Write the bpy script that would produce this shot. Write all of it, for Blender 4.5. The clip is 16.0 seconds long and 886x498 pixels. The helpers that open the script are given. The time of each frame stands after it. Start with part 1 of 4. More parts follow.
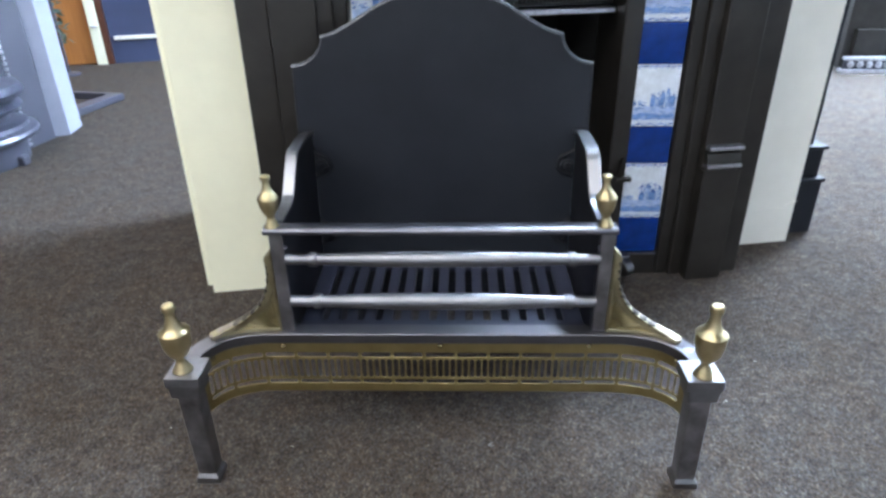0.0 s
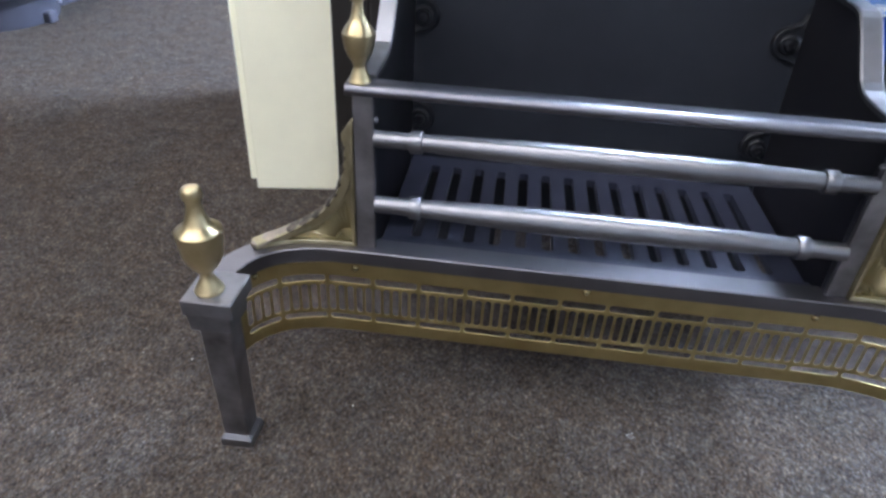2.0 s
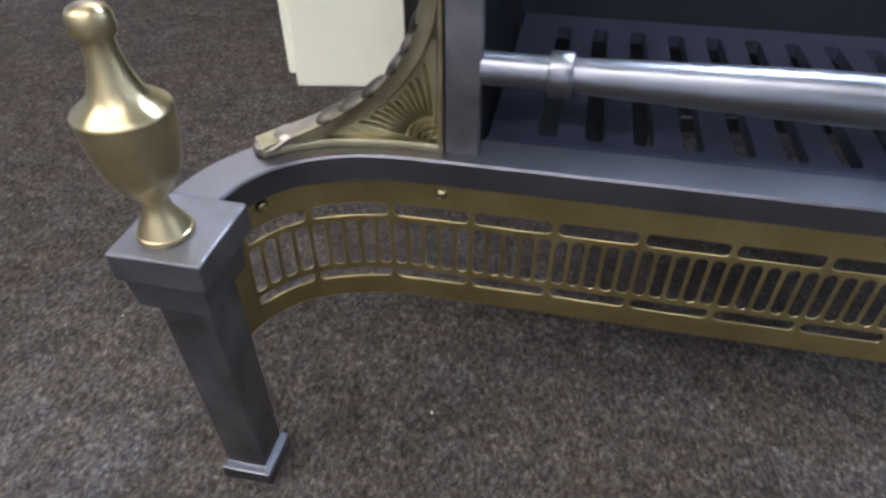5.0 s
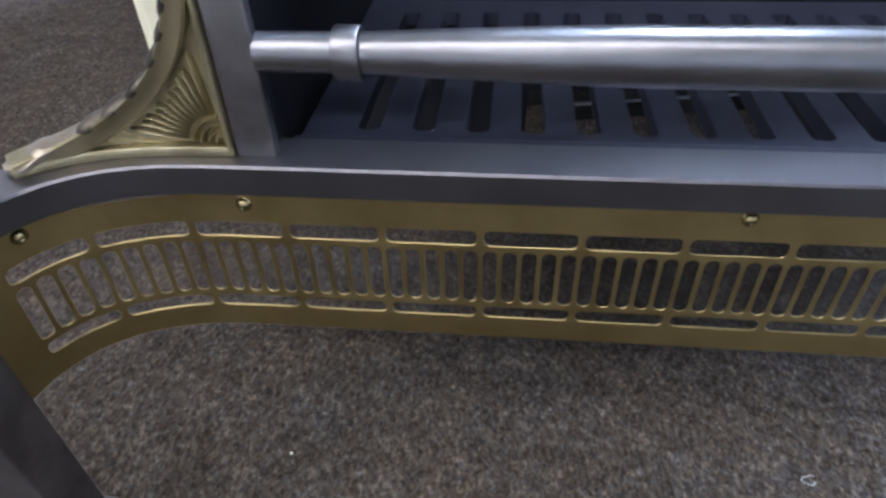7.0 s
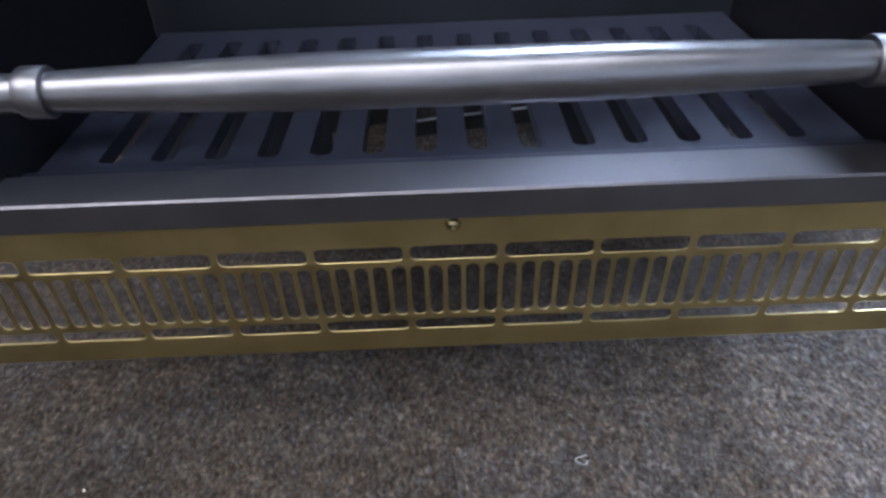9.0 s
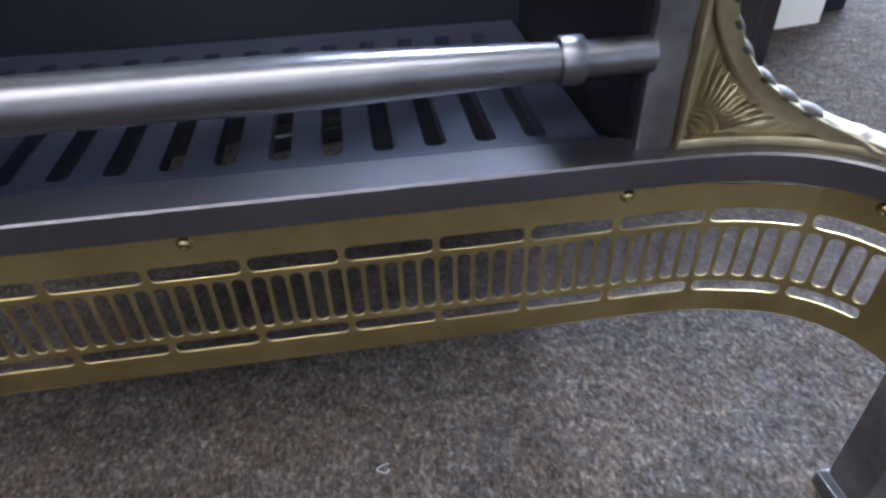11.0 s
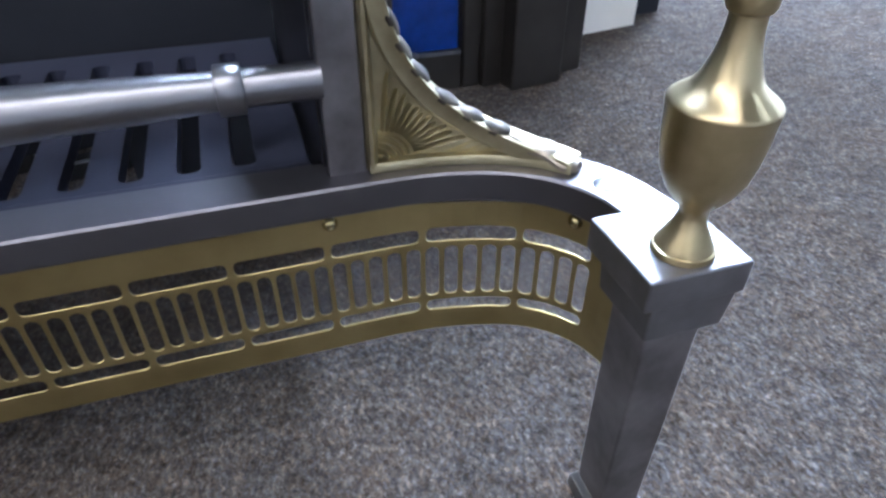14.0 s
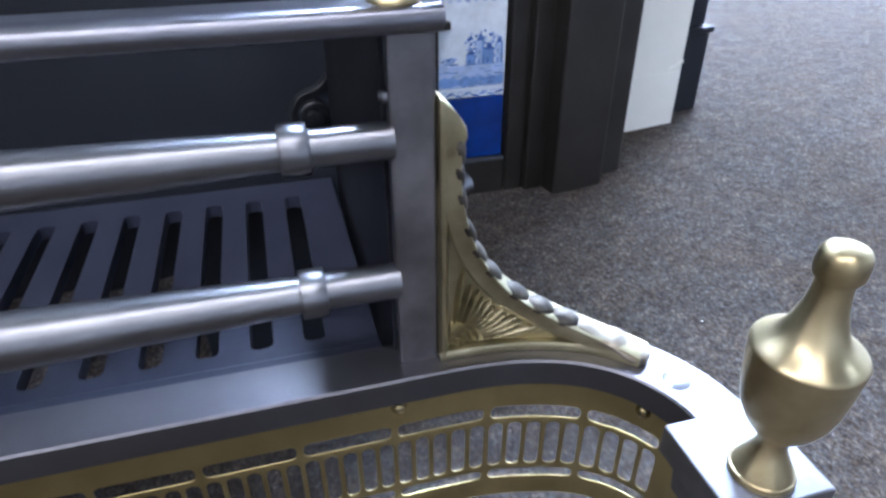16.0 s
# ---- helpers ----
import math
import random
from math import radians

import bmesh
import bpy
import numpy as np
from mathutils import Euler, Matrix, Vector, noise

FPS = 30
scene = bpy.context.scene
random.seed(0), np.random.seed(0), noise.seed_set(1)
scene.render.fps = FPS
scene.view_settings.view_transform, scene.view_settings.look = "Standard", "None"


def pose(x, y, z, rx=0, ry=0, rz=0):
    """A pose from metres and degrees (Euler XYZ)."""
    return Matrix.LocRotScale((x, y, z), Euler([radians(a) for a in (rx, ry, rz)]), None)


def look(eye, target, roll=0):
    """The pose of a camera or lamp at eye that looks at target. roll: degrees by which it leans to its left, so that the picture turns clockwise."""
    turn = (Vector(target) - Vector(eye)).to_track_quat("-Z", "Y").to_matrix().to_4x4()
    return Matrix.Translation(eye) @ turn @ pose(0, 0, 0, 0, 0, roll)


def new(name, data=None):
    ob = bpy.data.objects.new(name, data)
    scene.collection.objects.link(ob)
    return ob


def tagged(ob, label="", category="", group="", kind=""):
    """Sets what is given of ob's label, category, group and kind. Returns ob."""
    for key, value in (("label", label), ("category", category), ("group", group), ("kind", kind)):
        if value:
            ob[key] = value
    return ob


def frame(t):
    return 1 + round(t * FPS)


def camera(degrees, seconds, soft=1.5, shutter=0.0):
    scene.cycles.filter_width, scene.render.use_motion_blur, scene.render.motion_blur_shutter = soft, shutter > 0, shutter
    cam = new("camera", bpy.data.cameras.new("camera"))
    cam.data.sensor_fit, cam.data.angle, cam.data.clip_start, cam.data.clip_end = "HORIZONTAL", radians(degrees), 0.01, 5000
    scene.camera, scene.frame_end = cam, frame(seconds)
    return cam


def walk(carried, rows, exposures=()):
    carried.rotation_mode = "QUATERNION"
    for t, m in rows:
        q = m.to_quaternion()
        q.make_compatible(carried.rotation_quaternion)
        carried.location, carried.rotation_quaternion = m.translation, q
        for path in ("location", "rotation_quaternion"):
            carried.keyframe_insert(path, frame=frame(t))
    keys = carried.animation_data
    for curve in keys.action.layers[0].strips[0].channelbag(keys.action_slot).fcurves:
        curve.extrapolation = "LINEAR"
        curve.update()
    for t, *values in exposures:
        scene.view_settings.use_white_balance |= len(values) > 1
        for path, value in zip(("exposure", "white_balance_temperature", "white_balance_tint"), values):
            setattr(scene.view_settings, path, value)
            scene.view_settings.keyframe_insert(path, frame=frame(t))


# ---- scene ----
cam = camera(69.4, 16.0, soft=2.8, shutter=0.2)
PATH = [
    (0, (0.034, -0.832, 0.792), (-0.023, 0.947, -0.119), -0.9),
    (0.5, (-0.015, -0.752, 0.745), (-0.082, 1.002, -0.213), 1.1),
    (1, (-0.046, -0.682, 0.7), (-0.14, 1.046, -0.303), 2.0),
    (1.5, (-0.085, -0.616, 0.648), (-0.193, 1.079, -0.408), 3.2),
    (2, (-0.104, -0.556, 0.603), (-0.258, 1.1, -0.508), 3.2),
    (2.5, (-0.131, -0.483, 0.559), (-0.352, 1.132, -0.599), 2.5),
    (3, (-0.157, -0.431, 0.522), (-0.427, 1.151, -0.671), 2.4),
    (3.5, (-0.178, -0.395, 0.492), (-0.512, 1.15, -0.734), 2.1),
    (3.7, (-0.187, -0.383, 0.48), (-0.543, 1.145, -0.761), 2.0),
    (5.8, (-0.174, -0.276, 0.391), (-0.462, 1.215, -0.909), -1.9),
    (6, (-0.162, -0.27, 0.386), (-0.452, 1.232, -0.901), -2.4),
    (6.5, (-0.139, -0.26, 0.381), (-0.371, 1.256, -0.903), -2.4),
    (7, (-0.116, -0.257, 0.382), (-0.306, 1.273, -0.893), -2.1),
    (7.5, (-0.094, -0.253, 0.38), (-0.227, 1.29, -0.886), -1.7),
    (8, (-0.069, -0.252, 0.38), (-0.162, 1.292, -0.887), -1.9),
    (8.2, (-0.057, -0.255, 0.382), (-0.126, 1.295, -0.88), -1.8),
    (10.3, (0.06, -0.276, 0.391), (0.2, 1.306, -0.824), -2.1),
    (10.5, (0.067, -0.277, 0.39), (0.24, 1.305, -0.821), -1.7),
    (11, (0.095, -0.278, 0.385), (0.306, 1.302, -0.824), -1.8),
    (11.5, (0.122, -0.282, 0.377), (0.391, 1.291, -0.829), -1.8),
    (12, (0.147, -0.286, 0.373), (0.47, 1.258, -0.856), -2.0),
    (12.5, (0.168, -0.29, 0.369), (0.538, 1.232, -0.875), -2.0),
    (13, (0.187, -0.294, 0.37), (0.609, 1.212, -0.876), -1.5),
    (13.5, (0.2, -0.292, 0.379), (0.67, 1.211, -0.853), -0.8),
    (14, (0.205, -0.283, 0.388), (0.701, 1.234, -0.817), 0.2),
    (14.5, (0.202, -0.273, 0.403), (0.692, 1.267, -0.776), 0.6),
    (15, (0.2, -0.261, 0.42), (0.676, 1.313, -0.72), 0.3),
    (15.5, (0.197, -0.251, 0.436), (0.662, 1.352, -0.666), -0.0),
    (16, (0.192, -0.243, 0.45), (0.643, 1.387, -0.618), -0.1),
]
BALANCE = [(0.0, 0.0, 6570, 6), (0.5, 0.0, 6490, 8.5), (2.0, 0.0, 6450, 11.5), (8.0, 0.0, 6430, 12), (11.5, 0.0, 6450, 13), (14.0, 0.0, 6240, 11.5), (16.0, 0.0, 6080, 12)]
walk(cam, [(t, look(eye, target, roll)) for t, eye, target, roll in PATH], BALANCE)

# ---- world and light ----
world = bpy.data.worlds.new("world")
scene.world = world
world.use_nodes = True
world.node_tree.nodes["Background"].inputs[0].default_value = (0.55, 0.65, 0.85, 1)
world.node_tree.nodes["Background"].inputs[1].default_value = 0.3

WARM, COOL = (0.94, 0.94, 0.99), (0.65, 0.81, 1.08)
# ceiling fittings, all out of view: centre x, y, half length in x, half length in y, strength, colour
FITTINGS = [
    (0.64, 1.56, 0.12, 0.18, 450.0, COOL),
    (3.14, 3.30, 0.75, 0.75, 215.0, COOL),
    (-2.3, 2.90, 0.60, 0.60, 12.0, WARM),
    (-0.06, -1.08, 0.95, 0.20, 17.3, WARM),
    # the last three are fill lamps, added to brighten front, left and right
    (-0.30, -2.70, 0.80, 0.40, 7.0, WARM),
    (-2.3, -1.2, 1.10, 1.10, 6.8, WARM),
    (3.6, -1.3, 0.20, 0.60, 18.0, COOL),
]
CEILING = 2.75


# ---- materials ----
def material(name, rough=0.5, metal=0.0, spec=0.5):
    m = bpy.data.materials.new(name)
    m.use_nodes = True
    b = m.node_tree.nodes["Principled BSDF"]
    b.inputs["Roughness"].default_value = rough
    b.inputs["Metallic"].default_value = metal
    b.inputs["Specular IOR Level"].default_value = spec
    return m, m.node_tree, b


def node(tree, kind, **inputs):
    n = tree.nodes.new(kind)
    for k, v in inputs.items():
        n.inputs[k.replace("_", " ")].default_value = v
    return n


def coords(tree, stretch=(1, 1, 1), turn=(0, 0, 0)):
    tc = tree.nodes.new("ShaderNodeTexCoord")
    mp = tree.nodes.new("ShaderNodeMapping")
    mp.inputs["Scale"].default_value = stretch
    mp.inputs["Rotation"].default_value = turn
    tree.links.new(tc.outputs["Object"], mp.inputs["Vector"])
    return mp.outputs["Vector"]


def noisy(tree, vec, scale, detail=4.0, rough=0.55):
    n = node(tree, "ShaderNodeTexNoise", Scale=scale, Detail=detail, Roughness=rough)
    tree.links.new(vec, n.inputs["Vector"])
    return n.outputs["Fac"]


def ramp(tree, fac, stops, constant=False):
    r = tree.nodes.new("ShaderNodeValToRGB")
    r.color_ramp.interpolation = "CONSTANT" if constant else "LINEAR"
    el = r.color_ramp.elements
    while len(el) < len(stops):
        el.new(0.5)
    for e, (p, c) in zip(el, stops):
        e.position, e.color = p, (*c, 1)
    tree.links.new(fac, r.inputs["Fac"])
    return r.outputs["Color"]


def mix(tree, fac, a, b, mode="MIX"):
    m = tree.nodes.new("ShaderNodeMix")
    m.data_type, m.blend_type = "RGBA", mode
    for sock, val in ((m.inputs[0], fac), (m.inputs[6], a), (m.inputs[7], b)):
        if isinstance(val, bpy.types.NodeSocket):
            tree.links.new(val, sock)
        elif isinstance(val, tuple):
            sock.default_value = (*val, 1)
        else:
            sock.default_value = val
    return m.outputs[2]


def bump(tree, b, height, strength, distance):
    n = node(tree, "ShaderNodeBump", Strength=strength, Distance=distance)
    tree.links.new(height, n.inputs["Height"])
    tree.links.new(n.outputs["Normal"], b.inputs["Normal"])


def span(tree, fac, lo, hi):
    n = tree.nodes.new("ShaderNodeMapRange")
    n.inputs["To Min"].default_value, n.inputs["To Max"].default_value = lo, hi
    tree.links.new(fac, n.inputs["Value"])
    return n.outputs["Result"]


def metal_material(name, dark, light, rough, stretch=(1, 1, 1), grain=500, metal=1.0, patch=14, relief=0.12, spec=0.5, vary=0.055):
    """Brushed or cast metal: fine grain, broad tarnish, a rough patchy sheen."""
    m, t, b = material(name, rough, metal, spec)
    v = coords(t, stretch)
    w = coords(t)
    fine, broad = noisy(t, v, grain, 3), noisy(t, w, patch, 5)
    t.links.new(ramp(t, broad, [(0.3, dark), (0.7, light)]), b.inputs["Base Color"])
    both = t.nodes.new("ShaderNodeMath")
    both.operation = "ADD"
    t.links.new(span(t, fine, -0.03, 0.03), both.inputs[0])
    t.links.new(span(t, broad, rough - vary, rough + vary), both.inputs[1])
    t.links.new(both.outputs[0], b.inputs["Roughness"])
    if relief:
        bump(t, b, fine, relief, 0.0006)
    return m


def carpet_material():
    """Short twisted pile: single tufts of mixed yarn, clumped and trodden, with a little lint."""
    m, t, b = material("carpet", 1.0, 0, 0.03)
    v = coords(t)
    lay = coords(t, (1.0, 0.62, 1.0), (0, 0, 0.6))
    # tuft cells with a wavering outline
    waver = node(t, "ShaderNodeTexNoise", Scale=190.0, Detail=2.0)
    t.links.new(v, waver.inputs["Vector"])
    push = t.nodes.new("ShaderNodeVectorMath")
    push.operation = "MULTIPLY_ADD"
    push.inputs[1].default_value = (0.007, 0.007, 0.0)
    t.links.new(waver.outputs["Color"], push.inputs[0])
    t.links.new(lay, push.inputs[2])
    cell = node(t, "ShaderNodeTexVoronoi", Scale=470.0, Randomness=1.0)
    t.links.new(push.outputs[0], cell.inputs["Vector"])
    yarn = t.nodes.new("ShaderNodeSeparateColor")
    t.links.new(cell.outputs["Color"], yarn.inputs[0])
    fibre = noisy(t, lay, 260, 4, 0.8)
    both = t.nodes.new("ShaderNodeMath")
    both.operation = "MULTIPLY_ADD"
    both.inputs[1].default_value = 0.20
    t.links.new(yarn.outputs[0], both.inputs[0])
    t.links.new(span(t, fibre, -0.10, 0.90), both.inputs[2])
    tufts = ramp(t, both.outputs[0], [(0.26, (0.021, 0.018, 0.016)), (0.42, (0.044, 0.038, 0.034)), (0.54, (0.072, 0.063, 0.057)), (0.66, (0.112, 0.099, 0.090)), (0.80, (0.23, 0.207, 0.19))])
    tint = ramp(t, yarn.outputs[1], [(0.10, (1.09, 0.99, 0.87)), (0.40, (1.01, 0.99, 0.96)), (0.62, (0.98, 1.01, 0.99)), (0.90, (0.93, 0.99, 1.10))])
    clump = noisy(t, v, 62, 5, 0.75)
    shade = ramp(t, clump, [(0.33, (0.66, 0.65, 0.64)), (0.50, (0.99, 0.98, 0.97)), (0.66, (1.32, 1.31, 1.30))])
    worn = ramp(t, noisy(t, v, 10, 4, 0.6), [(0.36, (1.035, 0.985, 0.945)), (0.64, (0.98, 1.01, 1.055))])
    patchy = ramp(t, noisy(t, v, 24, 5, 0.7), [(0.36, (0.82, 0.82, 0.82)), (0.64, (1.18, 1.18, 1.18))])
    col = tufts
    for layer in (tint, shade, worn, patchy):
        col = mix(t, 1.0, col, layer, "MULTIPLY")
    lint = node(t, "ShaderNodeTexVoronoi", Scale=11.0, Randomness=1.0)
    t.links.new(v, lint.inputs["Vector"])
    speck = ramp(t, lint.outputs["Distance"], [(0.008, (1, 1, 1)), (0.016, (0, 0, 0))])
    t.links.new(mix(t, speck, col, (0.36, 0.35, 0.35)), b.inputs["Base Color"])
    hgt = t.nodes.new("ShaderNodeMath")
    hgt.operation = "ADD"
    t.links.new(both.outputs[0], hgt.inputs[0])
    t.links.new(clump, hgt.inputs[1])
    bump(t, b, hgt.outputs[0], 0.21, 0.004)
    return m


def paint_material(name, colour, rough=0.45, stain=0.08, patch=5, relief=0.05):
    m, t, b = material(name, rough)
    v = coords(t)
    lo = tuple(c * (1 - stain) for c in colour)
    hi = tuple(min(1, c * (1 + stain * 0.4)) for c in colour)
    broad = noisy(t, v, patch, 6, 0.6)
    t.links.new(ramp(t, broad, [(0.3, lo), (0.65, hi)]), b.inputs["Base Color"])
    t.links.new(span(t, broad, rough - 0.08, rough + 0.1), b.inputs["Roughness"])
    bump(t, b, noisy(t, v, 160, 4), relief, 0.002)
    return m


def wood_material(name, dark, light):
    m, t, b = material(name, 0.4)
    v = coords(t, (14, 14, 1))
    t.links.new(ramp(t, noisy(t, v, 3, 6, 0.6), [(0.25, dark), (0.75, light)]), b.inputs["Base Color"])
    return m


def glow_material(name, colour, strength):
    m, t, b = material(name)
    b.inputs["Base Color"].default_value = (0.9, 0.9, 0.9, 1)
    b.inputs["Emission Color"].default_value = (*colour, 1)
    b.inputs["Emission Strength"].default_value = strength
    return m


CARPET = carpet_material()
STEEL = metal_material("polished_steel", (0.19, 0.19, 0.206), (0.265, 0.265, 0.283), 0.345, (1, 1, 1), 60, relief=0)
STEEL_CAP = metal_material("worn_steel", (0.15, 0.149, 0.160), (0.25, 0.248, 0.265), 0.47, (1, 1, 1), 60, metal=0.94, patch=40, relief=0, vary=0.12)
STEEL_DULL = metal_material("brushed_steel", (0.130, 0.125, 0.132), (0.325, 0.317, 0.338), 0.40, (30, 30, 1), 90, metal=0.95, patch=26, relief=0.05, vary=0.12)
STEEL_MID = metal_material("satin_steel", (0.16, 0.16, 0.185), (0.23, 0.23, 0.255), 0.32, (1, 1, 1), 60, relief=0, vary=0.09)
STEEL_RAIL = metal_material("dark_steel", (0.108, 0.106, 0.117), (0.150, 0.147, 0.161), 0.37, (1, 30, 30), 90, metal=0.95, patch=12, relief=0, vary=0.08)
BRASS_RIVET = metal_material("rivet_brass", (0.30, 0.24, 0.12), (0.46, 0.385, 0.20), 0.22, grain=200, relief=0)


def turned_material(name, dark, light, rough):
    m, t, b = material(name, rough, 1.0)
    w = coords(t)
    rings = coords(t, (1, 1, 40))
    broad = noisy(t, w, 45, 5)
    t.links.new(ramp(t, broad, [(0.3, dark), (0.7, light)]), b.inputs["Base Color"])
    t.links.new(span(t, noisy(t, rings, 30, 4), rough - 0.05, rough + 0.05), b.inputs["Roughness"])
    b.inputs["Anisotropic"].default_value = 0.75
    b.inputs["Anisotropic Rotation"].default_value = 0.25
    tan = t.nodes.new("ShaderNodeTangent")
    tan.direction_type, tan.axis = "RADIAL", "Z"
    t.links.new(tan.outputs["Tangent"], b.inputs["Tangent"])
    bump(t, b, noisy(t, rings, 30, 3), 0.035, 0.0005)
    return m


TURNED_BRASS = turned_material("turned_brass", (0.41, 0.335, 0.182), (0.56, 0.462, 0.275), 0.325)
BRASS_TIP = metal_material("rubbed_brass", (0.27, 0.23, 0.18), (0.42, 0.37, 0.305), 0.44, grain=200, patch=60, relief=0.06)
BRASS_SHEET = metal_material("sheet_brass", (0.39, 0.312, 0.138), (0.54, 0.442, 0.210), 0.36, (1, 30, 30), 90, patch=20, relief=0.05, vary=0.08)
BRASS_CAST = metal_material("cast_brass", (0.32, 0.28, 0.17), (0.52, 0.465, 0.305), 0.41, grain=260, patch=40)
# brass with the beads' dark reflection put into the colour
BRASS_BEAD = metal_material("bead_brass", (0.045, 0.04, 0.036), (0.17, 0.15, 0.122), 0.52, grain=160, patch=90, relief=0.10)
BLACK_IRON = metal_material("black_iron", (0.0055, 0.007, 0.012), (0.0115, 0.014, 0.0205), 0.56, grain=300, metal=0.0, patch=9, spec=0.3)
PLATE_IRON = metal_material("plate_iron", (0.006, 0.006, 0.0085), (0.011, 0.011, 0.014), 0.34, grain=30, metal=0.0, patch=14, relief=0, spec=0.5)
GRATE_IRON = metal_material("grate_iron", (0.027, 0.031, 0.053), (0.041, 0.046, 0.072), 0.45, grain=420, metal=0.0, patch=30, spec=0.25, vary=0.10)
LUG_IRON = metal_material("lug_iron", (0.005, 0.006, 0.009), (0.010, 0.011, 0.015), 0.46, grain=200, metal=0.0, patch=30, relief=0.05, spec=0.4)
OLD_IRON = metal_material("leaded_iron", (0.025, 0.0225, 0.0205), (0.041, 0.037, 0.034), 0.35, grain=300, metal=0.4)
CREAM = paint_material("cream_paint", (0.91, 0.89, 0.69))
WHITE = paint_material("white_paint", (0.86, 0.85, 0.78))
# white board paint with its lilac shading put into the colour
SHADED_WHITE = paint_material("shaded_white", (0.33, 0.35, 0.43))
GREY_BLUE = paint_material("grey_blue_iron", (0.06, 0.062, 0.085), 0.4, 0.2)
NAVY = paint_material("navy_wall", (0.042, 0.056, 0.118), 0.6, 0.15)
CEILING_PAINT = paint_material("ceiling_paint", (0.72, 0.72, 0.70), 0.8)
WALL_PAINT = paint_material("wall_paint", (0.66, 0.67, 0.68), 0.8)
DULL_BLACK = paint_material("dull_black", (0.008, 0.008, 0.008), 0.9, 0.3)
GLAZE_BLUE = paint_material("blue_glaze", (0.004, 0.034, 0.21), 0.12, 0.35, 30, 0.02)
GLAZE_WHITE = paint_material("white_glaze", (0.74, 0.80, 0.88), 0.14, 0.16, 60, 0.02)
PAINT_BLUE = paint_material("painted_blue", (0.085, 0.17, 0.48), 0.16, 0.5, 120, 0.02)
PAINT_PALE = paint_material("painted_pale_blue", (0.19, 0.33, 0.66), 0.16, 0.35, 90, 0.02)
PAINT_WASH = paint_material("painted_wash", (0.44, 0.56, 0.79), 0.16, 0.25, 70, 0.02)
GROUT = paint_material("grout", (0.35, 0.36, 0.38), 0.9)
ORANGE_WOOD = wood_material("orange_wood", (0.30, 0.11, 0.03), (0.46, 0.19, 0.05))
DARK_WOOD = wood_material("dark_wood", (0.05, 0.018, 0.010), (0.10, 0.035, 0.02))
POT_IRON = metal_material("blued_iron", (0.045, 0.048, 0.075), (0.14, 0.145, 0.19), 0.30, grain=120, patch=30, metal=0.4)
RIM_IRON = metal_material("pale_edge_iron", (0.10, 0.105, 0.12), (0.20, 0.21, 0.23), 0.38, grain=120, patch=30, metal=0.8)
SILVER = metal_material("silvered_iron", (0.52, 0.52, 0.56), (0.85, 0.85, 0.9), 0.32, grain=120, patch=60)
LEAF = paint_material("green_leaf", (0.075, 0.11, 0.085), 0.5, 0.4)


# ---- helpers ----
def thing(name, at, turn=0, label="", category="", group="", kind=""):
    ob = new(name)
    ob.empty_display_size = 0.05
    ob.matrix_basis = pose(*at, 0, 0, turn)
    return tagged(ob, label, category, group, kind)


def mesh_object(name, bm, mat, smooth=False):
    bmesh.ops.recalc_face_normals(bm, faces=bm.faces)
    me = bpy.data.meshes.new(name)
    bm.to_mesh(me)
    bm.free()
    me.materials.append(mat)
    if smooth:
        me.shade_smooth()
        me.set_sharp_from_angle(angle=radians(38))
    return new(name, me)


def part(name, bm, mat, parent, label="", smooth=False):
    ob = mesh_object(name, bm, mat, smooth)
    ob.parent = parent
    return tagged(ob, label)


def repeat(ob, parent, at, turn=(0, 0, 0)):
    """Another piece on the same mesh."""
    c = new(ob.name, ob.data)
    c.parent = parent
    c.matrix_basis = pose(*at, *turn)
    return c


def box(bm, x0, x1, y0, y1, z0, z1, bevel=0.0, seg=2):
    vs = [bm.verts.new(p) for p in ((x0, y0, z0), (x1, y0, z0), (x1, y1, z0), (x0, y1, z0), (x0, y0, z1), (x1, y0, z1), (x1, y1, z1), (x0, y1, z1))]
    fs = [bm.faces.new([vs[i] for i in f]) for f in ((0, 3, 2, 1), (4, 5, 6, 7), (0, 1, 5, 4), (1, 2, 6, 5), (2, 3, 7, 6), (3, 0, 4, 7))]
    if bevel:
        edges = list({e for f in fs for e in f.edges})
        bmesh.ops.bevel(bm, geom=edges, offset=bevel, segments=seg, affect="EDGES", profile=0.5)
    return bm


def solid_box(*a, **k):
    return box(bmesh.new(), *a, **k)


def frustum(bm, cx, cy, z0, z1, w0, w1, bevel=0.0, lean=(0, 0)):
    ring = ((-1, -1), (1, -1), (1, 1), (-1, 1))
    a = [bm.verts.new((cx + sx * w0 / 2, cy + sy * w0 / 2, z0)) for sx, sy in ring]
    b = [bm.verts.new((cx + lean[0] + sx * w1 / 2, cy + lean[1] + sy * w1 / 2, z1)) for sx, sy in ring]
    fs = [bm.faces.new(a[::-1]), bm.faces.new(b)] + [bm.faces.new((a[i], a[(i + 1) % 4], b[(i + 1) % 4], b[i])) for i in range(4)]
    if bevel:
        bmesh.ops.bevel(bm, geom=list({e for f in fs for e in f.edges}), offset=bevel, segments=2, affect="EDGES", profile=0.5)
    return bm


